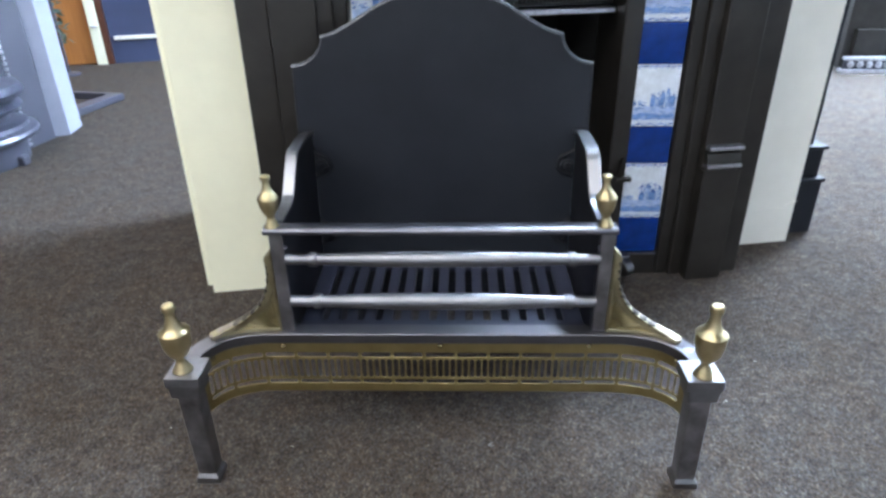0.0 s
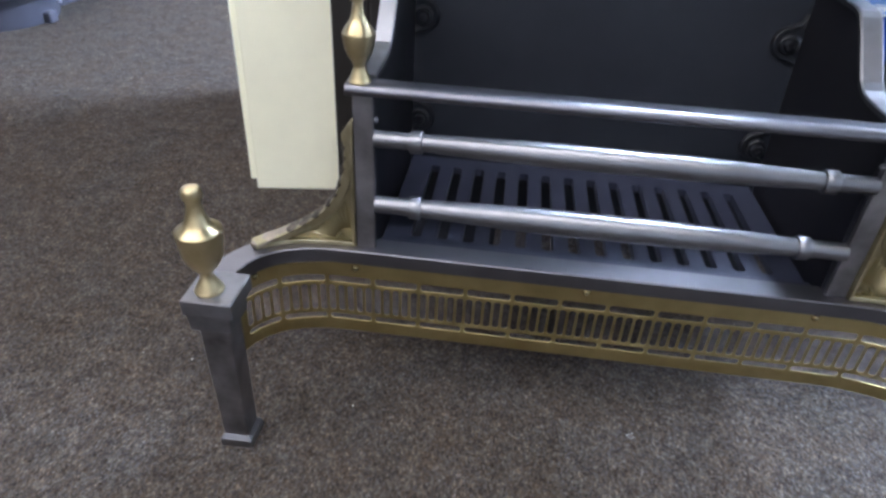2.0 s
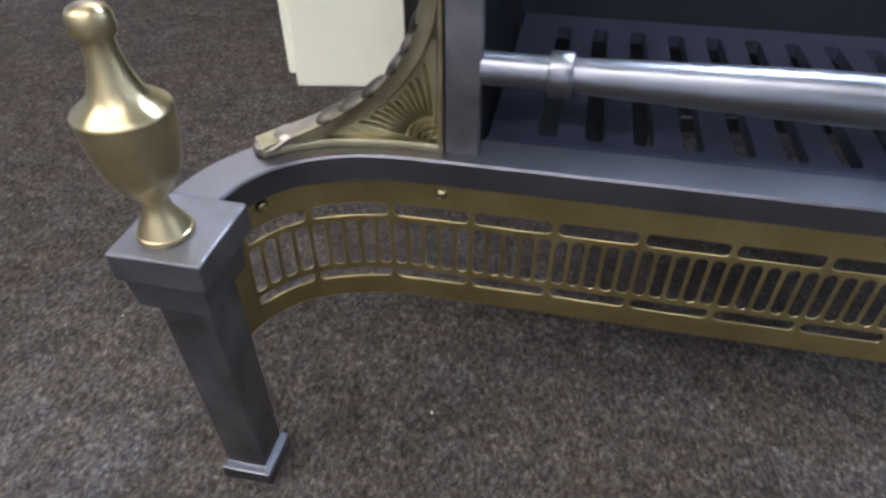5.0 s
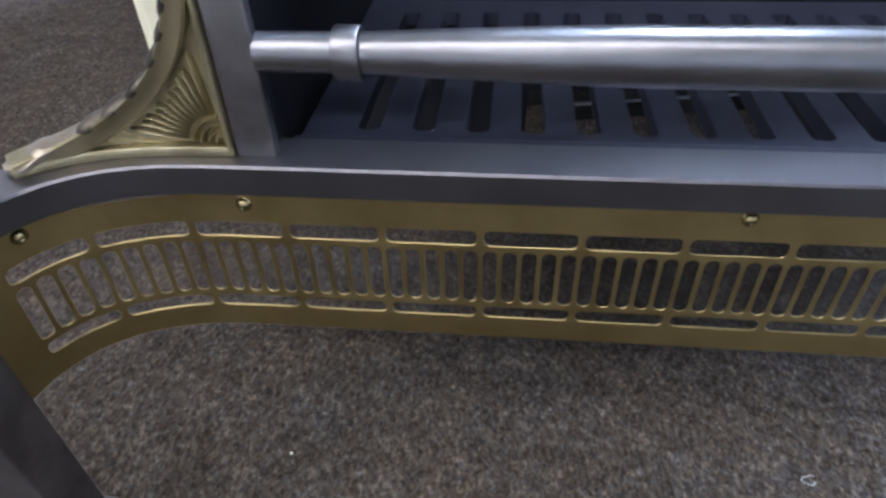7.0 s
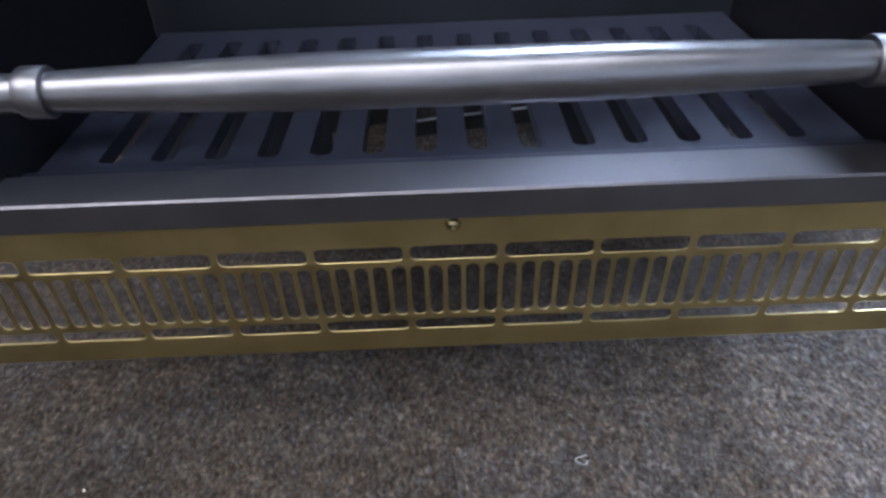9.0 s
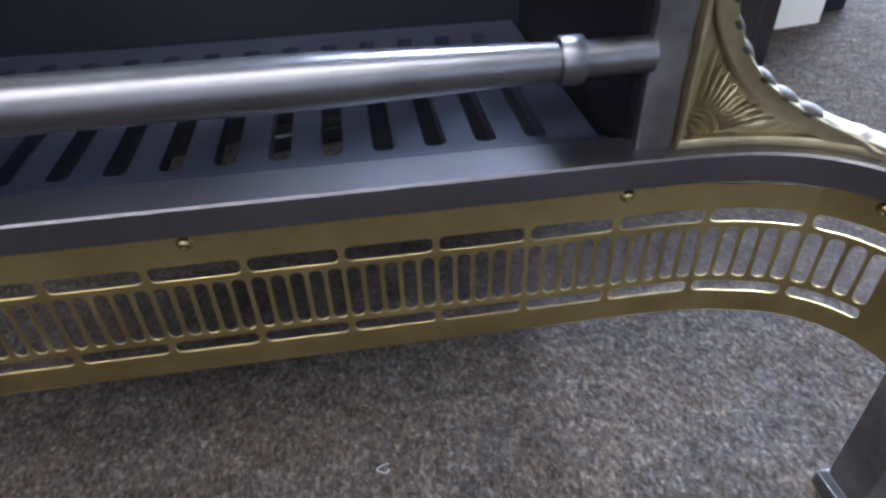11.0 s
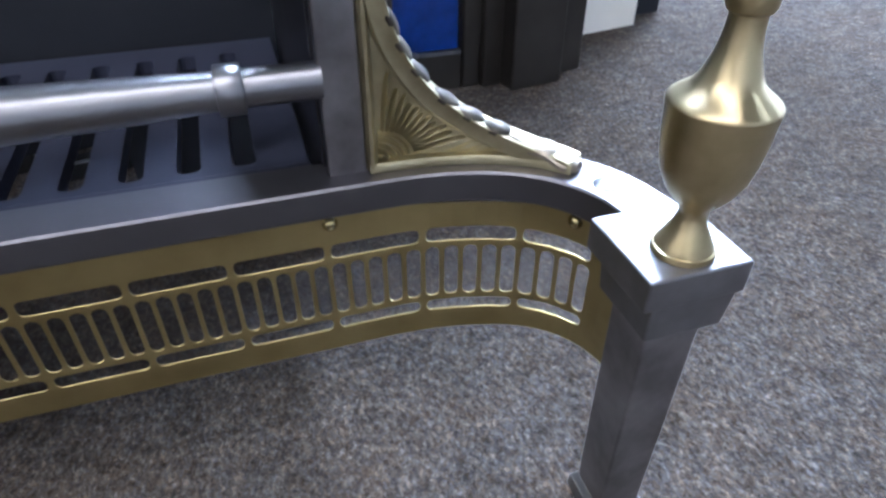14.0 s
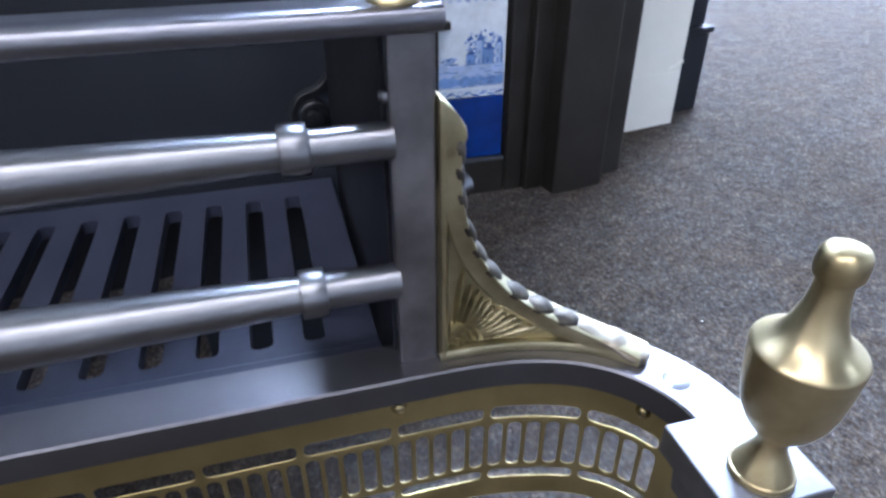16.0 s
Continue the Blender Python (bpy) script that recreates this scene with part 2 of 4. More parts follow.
def lathe(bm, profile, m=Matrix.Identity(4), n=40):
    """profile: (radius, height) from the bottom up; closed at both ends."""
    rings = [[bm.verts.new(m @ Vector((r * math.cos(6.2831853 * i / n), r * math.sin(6.2831853 * i / n), h))) for i in range(n)] for r, h in profile]
    for a, b in zip(rings, rings[1:]):
        for i in range(n):
            bm.faces.new((a[i], a[(i + 1) % n], b[(i + 1) % n], b[i]))
    bm.faces.new(rings[0][::-1])
    bm.faces.new(rings[-1])
    return bm


def smoothed(points, steps=6):
    """A Catmull-Rom curve through plane points."""
    out = []
    p = [points[0], *points, points[-1]]
    for i in range(1, len(p) - 2):
        for k in range(steps):
            s = k / steps
            out.append(tuple(0.5 * (2 * b + (c - a) * s + (2 * a - 5 * b + 4 * c - d) * s * s + (3 * b - a - 3 * c + d) * s ** 3) for a, b, c, d in zip(p[i - 1], p[i], p[i + 1], p[i + 2])))
    return out + [points[-1]]


def prism(bm, outline, place, d0, d1):
    """An outline of plane points pushed from depth d0 to d1; place(a, b, d) gives the point in space."""
    f = [bm.verts.new(place(a, b, d0)) for a, b in outline]
    g = [bm.verts.new(place(a, b, d1)) for a, b in outline]
    n = len(outline)
    bm.faces.new(f)
    bm.faces.new(g[::-1])
    for i in range(n):
        bm.faces.new((f[i], g[i], g[(i + 1) % n], f[(i + 1) % n]))
    return bm


def along(bm, sections):
    """Joins rings of equal length into a closed tube with end caps."""
    rings = [[bm.verts.new(p) for p in s] for s in sections]
    n = len(rings[0])
    for a, b in zip(rings, rings[1:]):
        for i in range(n):
            bm.faces.new((a[i], a[(i + 1) % n], b[(i + 1) % n], b[i]))
    bm.faces.new(rings[0][::-1])
    bm.faces.new(rings[-1])
    return bm


def YZ(a, b, d):
    return (d, a, b)


# ---- setting ----
ground = bmesh.new()
box(ground, -5.0, 5.0, -3.6, 6.0, -0.05, 0.0)
tagged(mesh_object("floor", ground, CARPET), "dark brown flecked showroom carpet with pale worn patches", "carpet", kind="structure")
tagged(mesh_object("ceiling", solid_box(-5.0, 5.0, -3.6, 6.0, CEILING, CEILING + 0.1), CEILING_PAINT), "plain off-white showroom ceiling", "ceiling", kind="structure")
tagged(mesh_object("wall_south", solid_box(-5.0, 5.0, -3.75, -3.6, 0, CEILING), WALL_PAINT), "plain grey painted wall", "wall", kind="structure")
tagged(mesh_object("wall_west", solid_box(-5.15, -5.0, -3.6, 6.0, 0, CEILING), WALL_PAINT), "plain grey painted wall", "wall", kind="structure")
tagged(mesh_object("wall_east", solid_box(5.0, 5.15, -3.6, 6.0, 0, CEILING), WALL_PAINT), "plain grey painted wall", "wall", kind="structure")
tagged(mesh_object("wall_north", solid_box(-5.0, 5.0, 6.0, 6.15, 0, CEILING), WALL_PAINT), "plain grey painted wall", "wall", kind="structure")

for cx, cy, hx, hy, strength, colour in FITTINGS:
    lamp = thing("unseen_ceiling_light", (cx, cy, CEILING), label="ceiling light fitting out of view, placed to light the room", category="ceiling light", group="ceiling lights")
    part("frame", solid_box(-hx - 0.02, hx + 0.02, -hy - 0.02, hy + 0.02, -0.045, 0.0, 0.004), WHITE, lamp)
    part("diffuser", solid_box(-hx, hx, -hy, hy, -0.053, -0.047), glow_material("lit_diffuser", colour, strength), lamp)

# ---- the fire grate ----
grate = thing("fire_grate", (0, 0, 0), label="black iron, steel and brass fire grate standing on carpet", category="fire grate")
TOP = 0.218
HALF = 0.258


def front_line():
    """The front's plan for x > 0: straight to HALF, then bent forward in a full, squarish sweep."""
    pts = [(0.0, 0.0), (HALF, 0.0)]
    for i in range(1, 81):
        th = radians(90 * i / 80)
        pts.append((HALF + 0.1045 * math.sin(th) ** 0.8, -0.087 + 0.087 * math.cos(th) ** 0.8 if i < 80 else -0.087))
    pts.append((HALF + 0.1045, -0.14))
    run = [0.0]
    for p, q in zip(pts, pts[1:]):
        run.append(run[-1] + math.hypot(q[0] - p[0], q[1] - p[1]))
    return pts, run


LINE, RUN = front_line()


def base_at(a):
    k = 1
    while k < len(RUN) - 1 and RUN[k] < a:
        k += 1
    f = (a - RUN[k - 1]) / (RUN[k] - RUN[k - 1])
    return tuple(p + (q - p) * f for p, q in zip(LINE[k - 1], LINE[k]))


def front(s, off=0.0):
    """The plan at length s from the middle; off: distance to the rear of the line."""
    g = -1 if s < 0 else 1
    wide = 1.0 if s < 0 else 1.085
    a = abs(s)
    if a <= HALF - 0.006:
        return (s, off)
    x, y = base_at(a)
    (x0, y0), (x1, y1) = base_at(a - 0.005), base_at(a + 0.005)
    l = math.hypot(x1 - x0, y1 - y0)
    x = HALF + (x - HALF) * wide if x > HALF else x
    return (g * (x - off * (y1 - y0) / l), y + off * (x1 - x0) / l)


def heading(s):
    (x0, y0), (x1, y1) = front(s - 0.003), front(s + 0.003)
    return math.degrees(math.atan2(y1 - y0, x1 - x0))


def rail(s0, s1):
    bm = bmesh.new()
    secs = []
    n = max(2, round((s1 - s0) / 0.006))
    b = 0.0011
    for i in range(n + 1):
        s = s0 + (s1 - s0) * i / n
        ring = [(-0.005 + b, 0.2005), (-0.005, 0.2005 + b), (-0.005, TOP - b), (-0.005 + b, TOP), (0.025 - b, TOP), (0.025, TOP - b), (0.025, 0.2005 + b), (0.025 - b, 0.2005)]
        secs.append([(*front(s, o), z) for o, z in ring])
    return along(bm, secs)


part("front_rail", rail(-0.405, 0.405), STEEL_RAIL, grate, "dark polished steel rail bent forward at both ends", smooth=True)
part("rail_screw", lathe(bmesh.new(), [(0.0072, 0.0), (0.0072, 0.0005), (0.0066, 0.0008), (0.0012, 0.0008)], pose(0.3715, -0.0425, TOP - 0.0004), 20), STEEL, grate, "flush steel screw head", smooth=True)


def skirt_at(s, off, z):
    """The skirt leans outwards a little towards its ends."""
    x, y = front(s, off)
    if z > 0.199:
        z -= 0.0032 * max(0.0, math.sin(math.pi * min(1.0, max(0.0, (abs(s) - 0.255) / 0.105))))
    k = max(0.0, (abs(s) - 0.31) / 0.095) * (0.2005 - z) / 0.097
    return (x + (0.007 if s > 0 else -0.006) * k, y + (0.010 if s > 0 else 0.004) * k, z)


def fret():
    """The pierced brass skirt: two rows of long slots with a row of upright slots between."""
    bm = bmesh.new()
    thick = 0.0007
    bottom, top = 0.1034, 0.1996
    rows = ((0.1692, 0.1826), (0.1290, 0.1692), (0.1174, 0.1290))
    pitch, start, end = 0.0515, 0.0254, 0.3780
    lines = [start + pitch * k for k in range(8)]
    lines = [x for x in lines if x < end - 0.02] + [end]
    edges = sorted([-x for x in lines] + lines)

    def quad(pts):
        a = [bm.verts.new(skirt_at(s, 0.0, z)) for s, z in pts]
        b = [bm.verts.new(skirt_at(s, thick, z)) for s, z in pts]
        bm.faces.new(a)
        bm.faces.new(b[::-1])
        return a, b

    def strip(s0, s1, z0, z1):
        n = max(1, math.ceil((s1 - s0) / 0.012))
        for i in range(n):
            p, q = s0 + (s1 - s0) * i / n, s0 + (s1 - s0) * (i + 1) / n
            quad(((p, z0), (q, z0), (q, z1), (p, z1)))

    def cell(s0, s1, z0, z1, gs, gz, r):
        cs, cz, A, B = (s0 + s1) / 2, (z0 + z1) / 2, (s1 - s0) / 2, (z1 - z0) / 2
        a, b = A - gs, B - gz
        r = min(r, a * 0.98, b * 0.98)
        mid = max(1, math.ceil(2 * (a - r) / 0.012))
        hole, rect = [], []
        for sx, sz, order in ((1, -1, 0), (1, 1, 1), (-1, 1, 0), (-1, -1, 1)):
            arc = [((sx * (a - r), sz * b), (sx * (a - r), sz * B)),
                   ((sx * (a - r * 0.29), sz * (b - r * 0.29)), (sx * A, sz * B)),
                   ((sx * a, sz * (b - r)), (sx * A, sz * (b - r)))]
            if order:
                arc = arc[::-1]
            for h, q in arc:
                hole.append(h)
                rect.append(q)
            if order:
                x0, x1 = arc[-1][0][0], -arc[-1][0][0]
                for k in range(1, mid):
                    x = x0 + (x1 - x0) * k / mid
                    hole.append((x, sz * b))
                    rect.append((x, sz * B))
        n = len(hole)
        lip = 0.0003
        hv = [[bm.verts.new(skirt_at(cs + x, o, cz + z - (w if z < 0 else 0))) for x, z in hole] for o, w in ((0.0, lip), (lip, 0.0), (thick, 0.0))]
        rv = [[bm.verts.new(skirt_at(cs + x, o, cz + z)) for x, z in rect] for o in (0.0, thick)]
        for i in range(n):
            j = (i + 1) % n
            bm.faces.new((rv[0][i], rv[0][j], hv[0][j], hv[0][i]))
            bm.faces.new((rv[1][j], rv[1][i], hv[2][i], hv[2][j]))
            bm.faces.new((hv[0][i], hv[0][j], hv[1][j], hv[1][i]))
            bm.faces.new((hv[1][i], hv[1][j], hv[2][j], hv[2][i]))

    full = 0.4060
    strip(-full, full, bottom, rows[2][0])
    strip(-full, full, rows[0][1], top)
    strip(-full, -end, rows[2][0], rows[0][1])
    strip(end, full, rows[2][0], rows[0][1])
    for s0, s1 in zip(edges, edges[1:]):
        cell(s0, s1, *rows[0], 0.0018, 0.0019, 0.003)
        cell(s0, s1, *rows[2], 0.0018, 0.0018, 0.003)
        n = max(1, round((s1 - s0) / 0.0105))
        for k in range(n):
            cell(s0 + (s1 - s0) * k / n, s0 + (s1 - s0) * (k + 1) / n, *rows[1], 0.0012, 0.0019, 0.0034)
    # lower and upper rims
    for z in (bottom, top):
        n = 70
        for i in range(n):
            p, q = -full + 2 * full * i / n, -full + 2 * full * (i + 1) / n
            bm.faces.new([bm.verts.new(skirt_at(s, o, z)) for s, o in ((p, 0), (q, 0), (q, thick), (p, thick))])
    return bm


bm = fret()
bmesh.ops.remove_doubles(bm, verts=bm.verts, dist=0.00002)
skirt = mesh_object("fret_skirt", bm, BRASS_SHEET)
skirt.parent = grate
tagged(skirt, "pierced sheet brass skirt with slots")

RIVET = [(0.0043, 0.0), (0.0043, 0.0007), (0.0036, 0.0013), (0.0034, 0.0022), (0.0026, 0.0031), (0.0013, 0.0035), (0.0004, 0.0031)]
for s in (-0.362, -0.2505, 0.0, 0.2345, 0.364):
    x, y = front(s, 0.0)
    z = 0.1925 if s == -0.2505 else 0.1945
    bm = lathe(bmesh.new(), RIVET, pose(x, y + 0.0002, z, 0, 0, heading(s)) @ pose(0, 0, 0, 90, 0, 0), 16)
    part("rivet", bm, BRASS_RIVET, skirt, smooth=True)

FINIAL = [(0.0130, 0.0000), (0.0138, 0.0008), (0.0140, 0.0022), (0.0136, 0.0034), (0.0127, 0.0038), (0.0124, 0.0046), (0.0116, 0.0064), (0.0098, 0.0100), (0.0076, 0.0140), (0.0064, 0.0180),
          (0.0061, 0.0205), (0.0070, 0.0234), (0.0105, 0.0271), (0.0142, 0.0321), (0.0172, 0.0385), (0.0190, 0.0461), (0.0201, 0.0548), (0.0207, 0.0629), (0.0211, 0.0670), (0.0212, 0.0678),
          (0.0207, 0.0687), (0.0190, 0.0700), (0.0166, 0.0717), (0.0142, 0.0735), (0.0122, 0.0757), (0.0106, 0.0789), (0.0092, 0.0828), (0.0077, 0.0876), (0.0069, 0.0934), (0.0066, 0.0983),
          (0.0068, 0.0996), (0.0080, 0.1002), (0.0087, 0.1018), (0.0089, 0.1046), (0.0088, 0.1076), (0.0084, 0.1097), (0.0074, 0.1113), (0.0054, 0.1123), (0.0010, 0.1129)]
FEET = {-1: (-0.3685, -0.0865), 1: (0.3815, -0.0885)}
LEGS = {-1: (-0.3665, -0.0925), 1: (0.3755, -0.0955)}
CAPS = {-1: (-0.3900, -0.3405, -0.1175, -0.0650), 1: (0.3485, 0.4000, -0.1190, -0.0675)}
FINIAL_AT = {-1: (-0.3695, -0.0955, 1.0), 1: (0.3748, -0.1020, 1.0)}

for side in (-1, 1):
    x, y = LEGS[side]
    bm = bmesh.new()
    u, v = FEET[side]
    frustum(bm, u, v, 0.011, 0.184, 0.0275, 0.0300, 0.0012, (x - u, y - v))
    leg = part("leg", bm, STEEL_DULL, grate, "tapered square brushed steel leg")
    bm = bmesh.new()
    frustum(bm, u, v, 0.0, 0.0115, 0.0360, 0.0355, 0.001)
    frustum(bm, u, v, 0.0115, 0.0160, 0.0345, 0.0285, 0.0006)
    part("foot_block", bm, STEEL, leg, "polished steel block foot")
    bm = bmesh.new()
    frustum(bm, x, y, 0.180, 0.2015, 0.0410, 0.0440, 0.0012)
    box(bm, *CAPS[side], 0.2015, TOP + 0.0006, 0.0012)
    part("cap", bm, STEEL_CAP, leg, "polished steel stepped cap")
    fx, fy, fs = FINIAL_AT[side]
    part("finial", lathe(bmesh.new(), [(a * fs, b * fs * (1.035 if side > 0 else 1.0)) for a, b in FINIAL], pose(fx, fy, TOP), 48), TURNED_BRASS, leg, "brass urn finial", smooth=True)

# uprights, top rail and bars
SMALL_FINIAL = [(0.0104, 0.0), (0.0107, 0.0008), (0.0105, 0.0018), (0.0098, 0.0026), (0.0087, 0.0052), (0.0071, 0.0095), (0.0058, 0.0130), (0.0056, 0.0150), (0.0064, 0.0180), (0.0090, 0.0222), (0.0115, 0.0268),
                (0.0133, 0.0322), (0.0145, 0.0390), (0.0150, 0.0434), (0.0149, 0.0446), (0.0138, 0.0464), (0.0122, 0.0494), (0.0103, 0.0520), (0.0082, 0.0548), (0.0065, 0.0582), (0.0054, 0.0632),
                (0.0048, 0.0690), (0.0047, 0.0716), (0.0066, 0.0721), (0.0074, 0.0736), (0.0074, 0.0762), (0.0066, 0.0780), (0.0040, 0.0789), (0.0008, 0.0791)]
UPRIGHT = {-1: -0.2395, 1: 0.2485}
for side in (-1, 1):
    x = UPRIGHT[side]
    up = part("upright", solid_box(x - 0.0102, x + 0.0102, 0.0065 + 0.0013 * side, 0.0140 + 0.0013 * side, TOP - 0.001, 0.3905, 0.0014), STEEL_DULL, grate, "flat brushed steel upright")
    part("finial", lathe(bmesh.new(), SMALL_FINIAL, pose({-1: -0.2415, 1: 0.2418}[side], 0.006, 0.4003, 0, {-1: 0, 1: -5}[side], 0), 36), TURNED_BRASS, up, "small brass urn finial", smooth=True)
    # stud on the inner face
    part("stud", lathe(bmesh.new(), [(0.003, 0), (0.003, 0.002), (0.0015, 0.0035)], pose(x - side * 0.0102, 0.012, 0.362, 0, -90 * side, 0), 12), STEEL, up, smooth=True)

bm = bmesh.new()
outline = [(-0.004, 0.3905), (-0.0062, 0.3920), (-0.0072, 0.3950), (-0.0066, 0.3980), (-0.0045, 0.4002), (-0.001, 0.4010), (0.016, 0.4010), (0.018, 0.3995), (0.018, 0.3920), (0.017, 0.3905)]
along(bm, [[(x, yy, zz) for yy, zz in outline] for x in (-0.2535, 0.2585)])
part("top_rail", bm, STEEL_MID, grate, "polished steel top rail with a rounded edge", smooth=True)

for z, fat, thin, big in ((0.3425, 0.0120, 0.0083, 0.0114), (0.2690, 0.0132, 0.0090, 0.0120)):
    prof = []
    for i in range(41):
        x = -0.2300 + 0.47 * i / 40
        a = abs(x - 0.005)
        r = thin if a > 0.187 else thin + (fat - thin) * min(1, (0.187 - a) / 0.12) ** 0.8
        prof.append((r, x))
    bar = part("bar", lathe(bmesh.new(), prof, pose(0, 0.012, z, 0, 90, 0), 36), STEEL, grate, "round polished steel bar swelling in the middle", smooth=True)
    for side in (-1, 1):
        ring = [(thin, -0.0064), (big - 0.0005, -0.0060), (big, -0.0051), (big, 0.0051), (big - 0.0005, 0.0060), (thin, 0.0064)]
        part("collar", lathe(bmesh.new(), ring, pose(side * 0.1932 + 0.005, 0.012, z, 0, 90, 0), 36), STEEL, bar, "raised steel collar", smooth=True)

# brass corner brackets between upright and rail
for side in (-1, 1):
    def on_rail(d, z, off):
        x, y = front(abs(UPRIGHT[side]) + 0.0104 + d, off)
        return (side * x, y, z)

    edge = smoothed([(0.0085, 0.338), (0.0085, 0.320), (0.0120, 0.298), (0.0195, 0.277), (0.0330, 0.257), (0.0520, 0.241), (0.0730, 0.2300), (0.0960, 0.2240)], 5)
    bm = bmesh.new()
    # web, set back behind its margins
    prism(bm, [(0.0, TOP), (0.0, 0.345)] + edge + [(0.0980, TOP)] + [(0.098 - 0.098 * k / 12, TOP) for k in range(1, 12)], on_rail, 0.0092, 0.017)
    web = part("bracket", bm, BRASS_CAST, grate, "cast brass corner bracket with sunburst relief")
    # broad smooth margin along the hollow edge, with a ridge at its brink
    normals = []
    for i, (d, z) in enumerate(edge):
        p, q = edge[max(0, i - 1)], edge[min(len(edge) - 1, i + 1)]
        l = math.hypot(q[0] - p[0], q[1] - p[1])
        nd, nz = -(q[1] - p[1]) / l, (q[0] - p[0]) / l
        normals.append((nd, nz) if nd > 0 or nz > 0.5 else (-nd, -nz))
    bm = bmesh.new()
    secs = []
    for (d, z), (nd, nz) in zip(edge, normals):
        deep = min(0.0085, z - TOP - 0.001)
        ring = ((-deep, 0.0095), (-deep, 0.0046), (-deep * 0.86, 0.0036), (-deep * 0.35, 0.0040), (-0.0012, 0.0030), (0.0004, 0.0026), (0.0010, 0.0040), (0.0010, 0.0172), (-0.004, 0.0172))
        secs.append([on_rail(max(0.0002, d + nd * a), z + nz * a, o) for a, o in ring])
    along(bm, secs)
    part("rim", bm, BRASS_CAST, web, smooth=True)
    bm = bmesh.new()
    along(bm, [[on_rail(d, TOP + h, o) for h, o in ((0.0003, 0.0034), (0.0040, 0.0034), (0.0052, 0.0042), (0.0056, 0.0095), (0.0003, 0.0095))] for d in [0.0002 + 0.0965 * k / 24 for k in range(25)]])
    part("base_band", bm, BRASS_CAST, web, smooth=True)
    bm = bmesh.new()
    along(bm, [[on_rail(d, z, o) for d, o in ((0.0002, 0.0048), (0.0008, 0.0034), (0.0022, 0.0030), (0.0032, 0.0040), (0.0042, 0.0056), (0.0046, 0.0095), (0.0002, 0.0095))] for z in (TOP + 0.003, 0.26, 0.30, 0.34)])
    part("edge_moulding", bm, BRASS_CAST, web, smooth=True)
    # tongues of the sunburst, each reaching almost to the margin
    for k in range(11):
        a = radians(13 + 6.9 * k)
        reach = 0.020
        while reach < 0.11:
            u, w = 0.005 + reach * math.cos(a), TOP + 0.005 + reach * math.sin(a)
            if min(math.hypot(u - d, w - z) for d, z in edge) < 0.0105 + 0.0016 * (k % 2) or w > 0.333:
                break
            reach += 0.001
        bm = bmesh.new()
        secs = []
        for j in range(9):
            f = j / 8
            rad = 0.017 + (reach - 0.017) * f
            w = min(0.0026, 0.040 * rad) * (0.62 + 0.38 * math.sin(math.pi * (0.1 + 0.75 * f))) * (1.0 if j < 8 else 0.45)
            cx, cz = 0.005 + rad * math.cos(a), TOP + 0.005 + rad * math.sin(a)
            tx, tz = -math.sin(a) * w, math.cos(a) * w
            lift = 0.0062 - 0.0022 * math.sin(math.pi * min(1.0, 0.15 + f * 0.8))
            secs.append([on_rail(max(0.0046, cx + tx * e), cz + tz * e, o) for e, o in ((-1, 0.0094), (-0.55, lift + 0.001), (0.0, lift), (0.55, lift + 0.001), (1, 0.0094))])
        along(bm, secs)
        part("ray", bm, BRASS_CAST, web, smooth=True)
    # small shell in the corner
    for k in range(4):
        bm = bmesh.new()
        secs = []
        for j in range(9):
            a = radians(8 + 76 * j / 8)
            r0 = 0.0050 + 0.0034 * k
            secs.append([on_rail(0.004 + (r0 + e) * math.cos(a), TOP + 0.005 + (r0 + e) * math.sin(a), o) for e, o in ((-0.0015, 0.0094), (0, 0.0056), (0.0015, 0.0094))])
        along(bm, secs)
        part("shell_rib", bm, BRASS_CAST, web, smooth=True)
    # beads along the hollow edge, coloured dark for what they reflect
    run = edge[1:-7]
    for k in range(9):
        i = round(k * (len(run) - 2) / 8)
        (d, z), (d2, z2) = run[i], run[min(i + 1, len(run) - 1)]
        l = math.hypot(d2 - d, z2 - z)
        nd, nz = -(z2 - z) / l, (d2 - d) / l
        if nd < 0:
            nd, nz = -nd, -nz
        bm = bmesh.new()
        x, y, zz = on_rail(d + 0.0002 * nd, z + 0.0002 * nz, 0.0098)
        bmesh.ops.create_uvsphere(bm, u_segments=16, v_segments=10, radius=1.0)
        x2, y2, _ = on_rail(d2 + 0.0006 * nd, z2 + 0.0006 * nz, 0.0098)
        lean = math.degrees(math.atan2(z2 - z, math.hypot(x2 - x, y2 - y)))
        head = math.degrees(math.atan2(y2 - y, x2 - x))
        m = pose(x, y, zz, 0, 0, head) @ pose(0, 0, 0, 0, -lean, 0) @ pose(0, 0, 0, 0, 0, 24) @ Matrix.Diagonal((0.0100, 0.0070, 0.0036, 1))
        bmesh.ops.transform(bm, matrix=m, verts=bm.verts)
        part("bead", bm, BRASS_BEAD, web, smooth=True)
    # leaf at the top and at the tip
    bm = bmesh.new()
    leaf = [(0.0, 0.334), (0.0, 0.362), (0.003, 0.3600), (0.0075, 0.3540), (0.0110, 0.3480), (0.0116, 0.3430), (0.0100, 0.3385), (0.0070, 0.3350)]
    prism(bm, leaf, on_rail, 0.0035, 0.0175)
    bmesh.ops.bevel(bm, geom=list(bm.edges), offset=0.0012, segments=2, affect="EDGES", profile=0.5)
    part("top_leaf", bm, BRASS_CAST, web, smooth=True)
    bm = bmesh.new()
    secs = []
    for j in range(17):
        f = j / 16
        d = 0.064 + 0.0345 * f
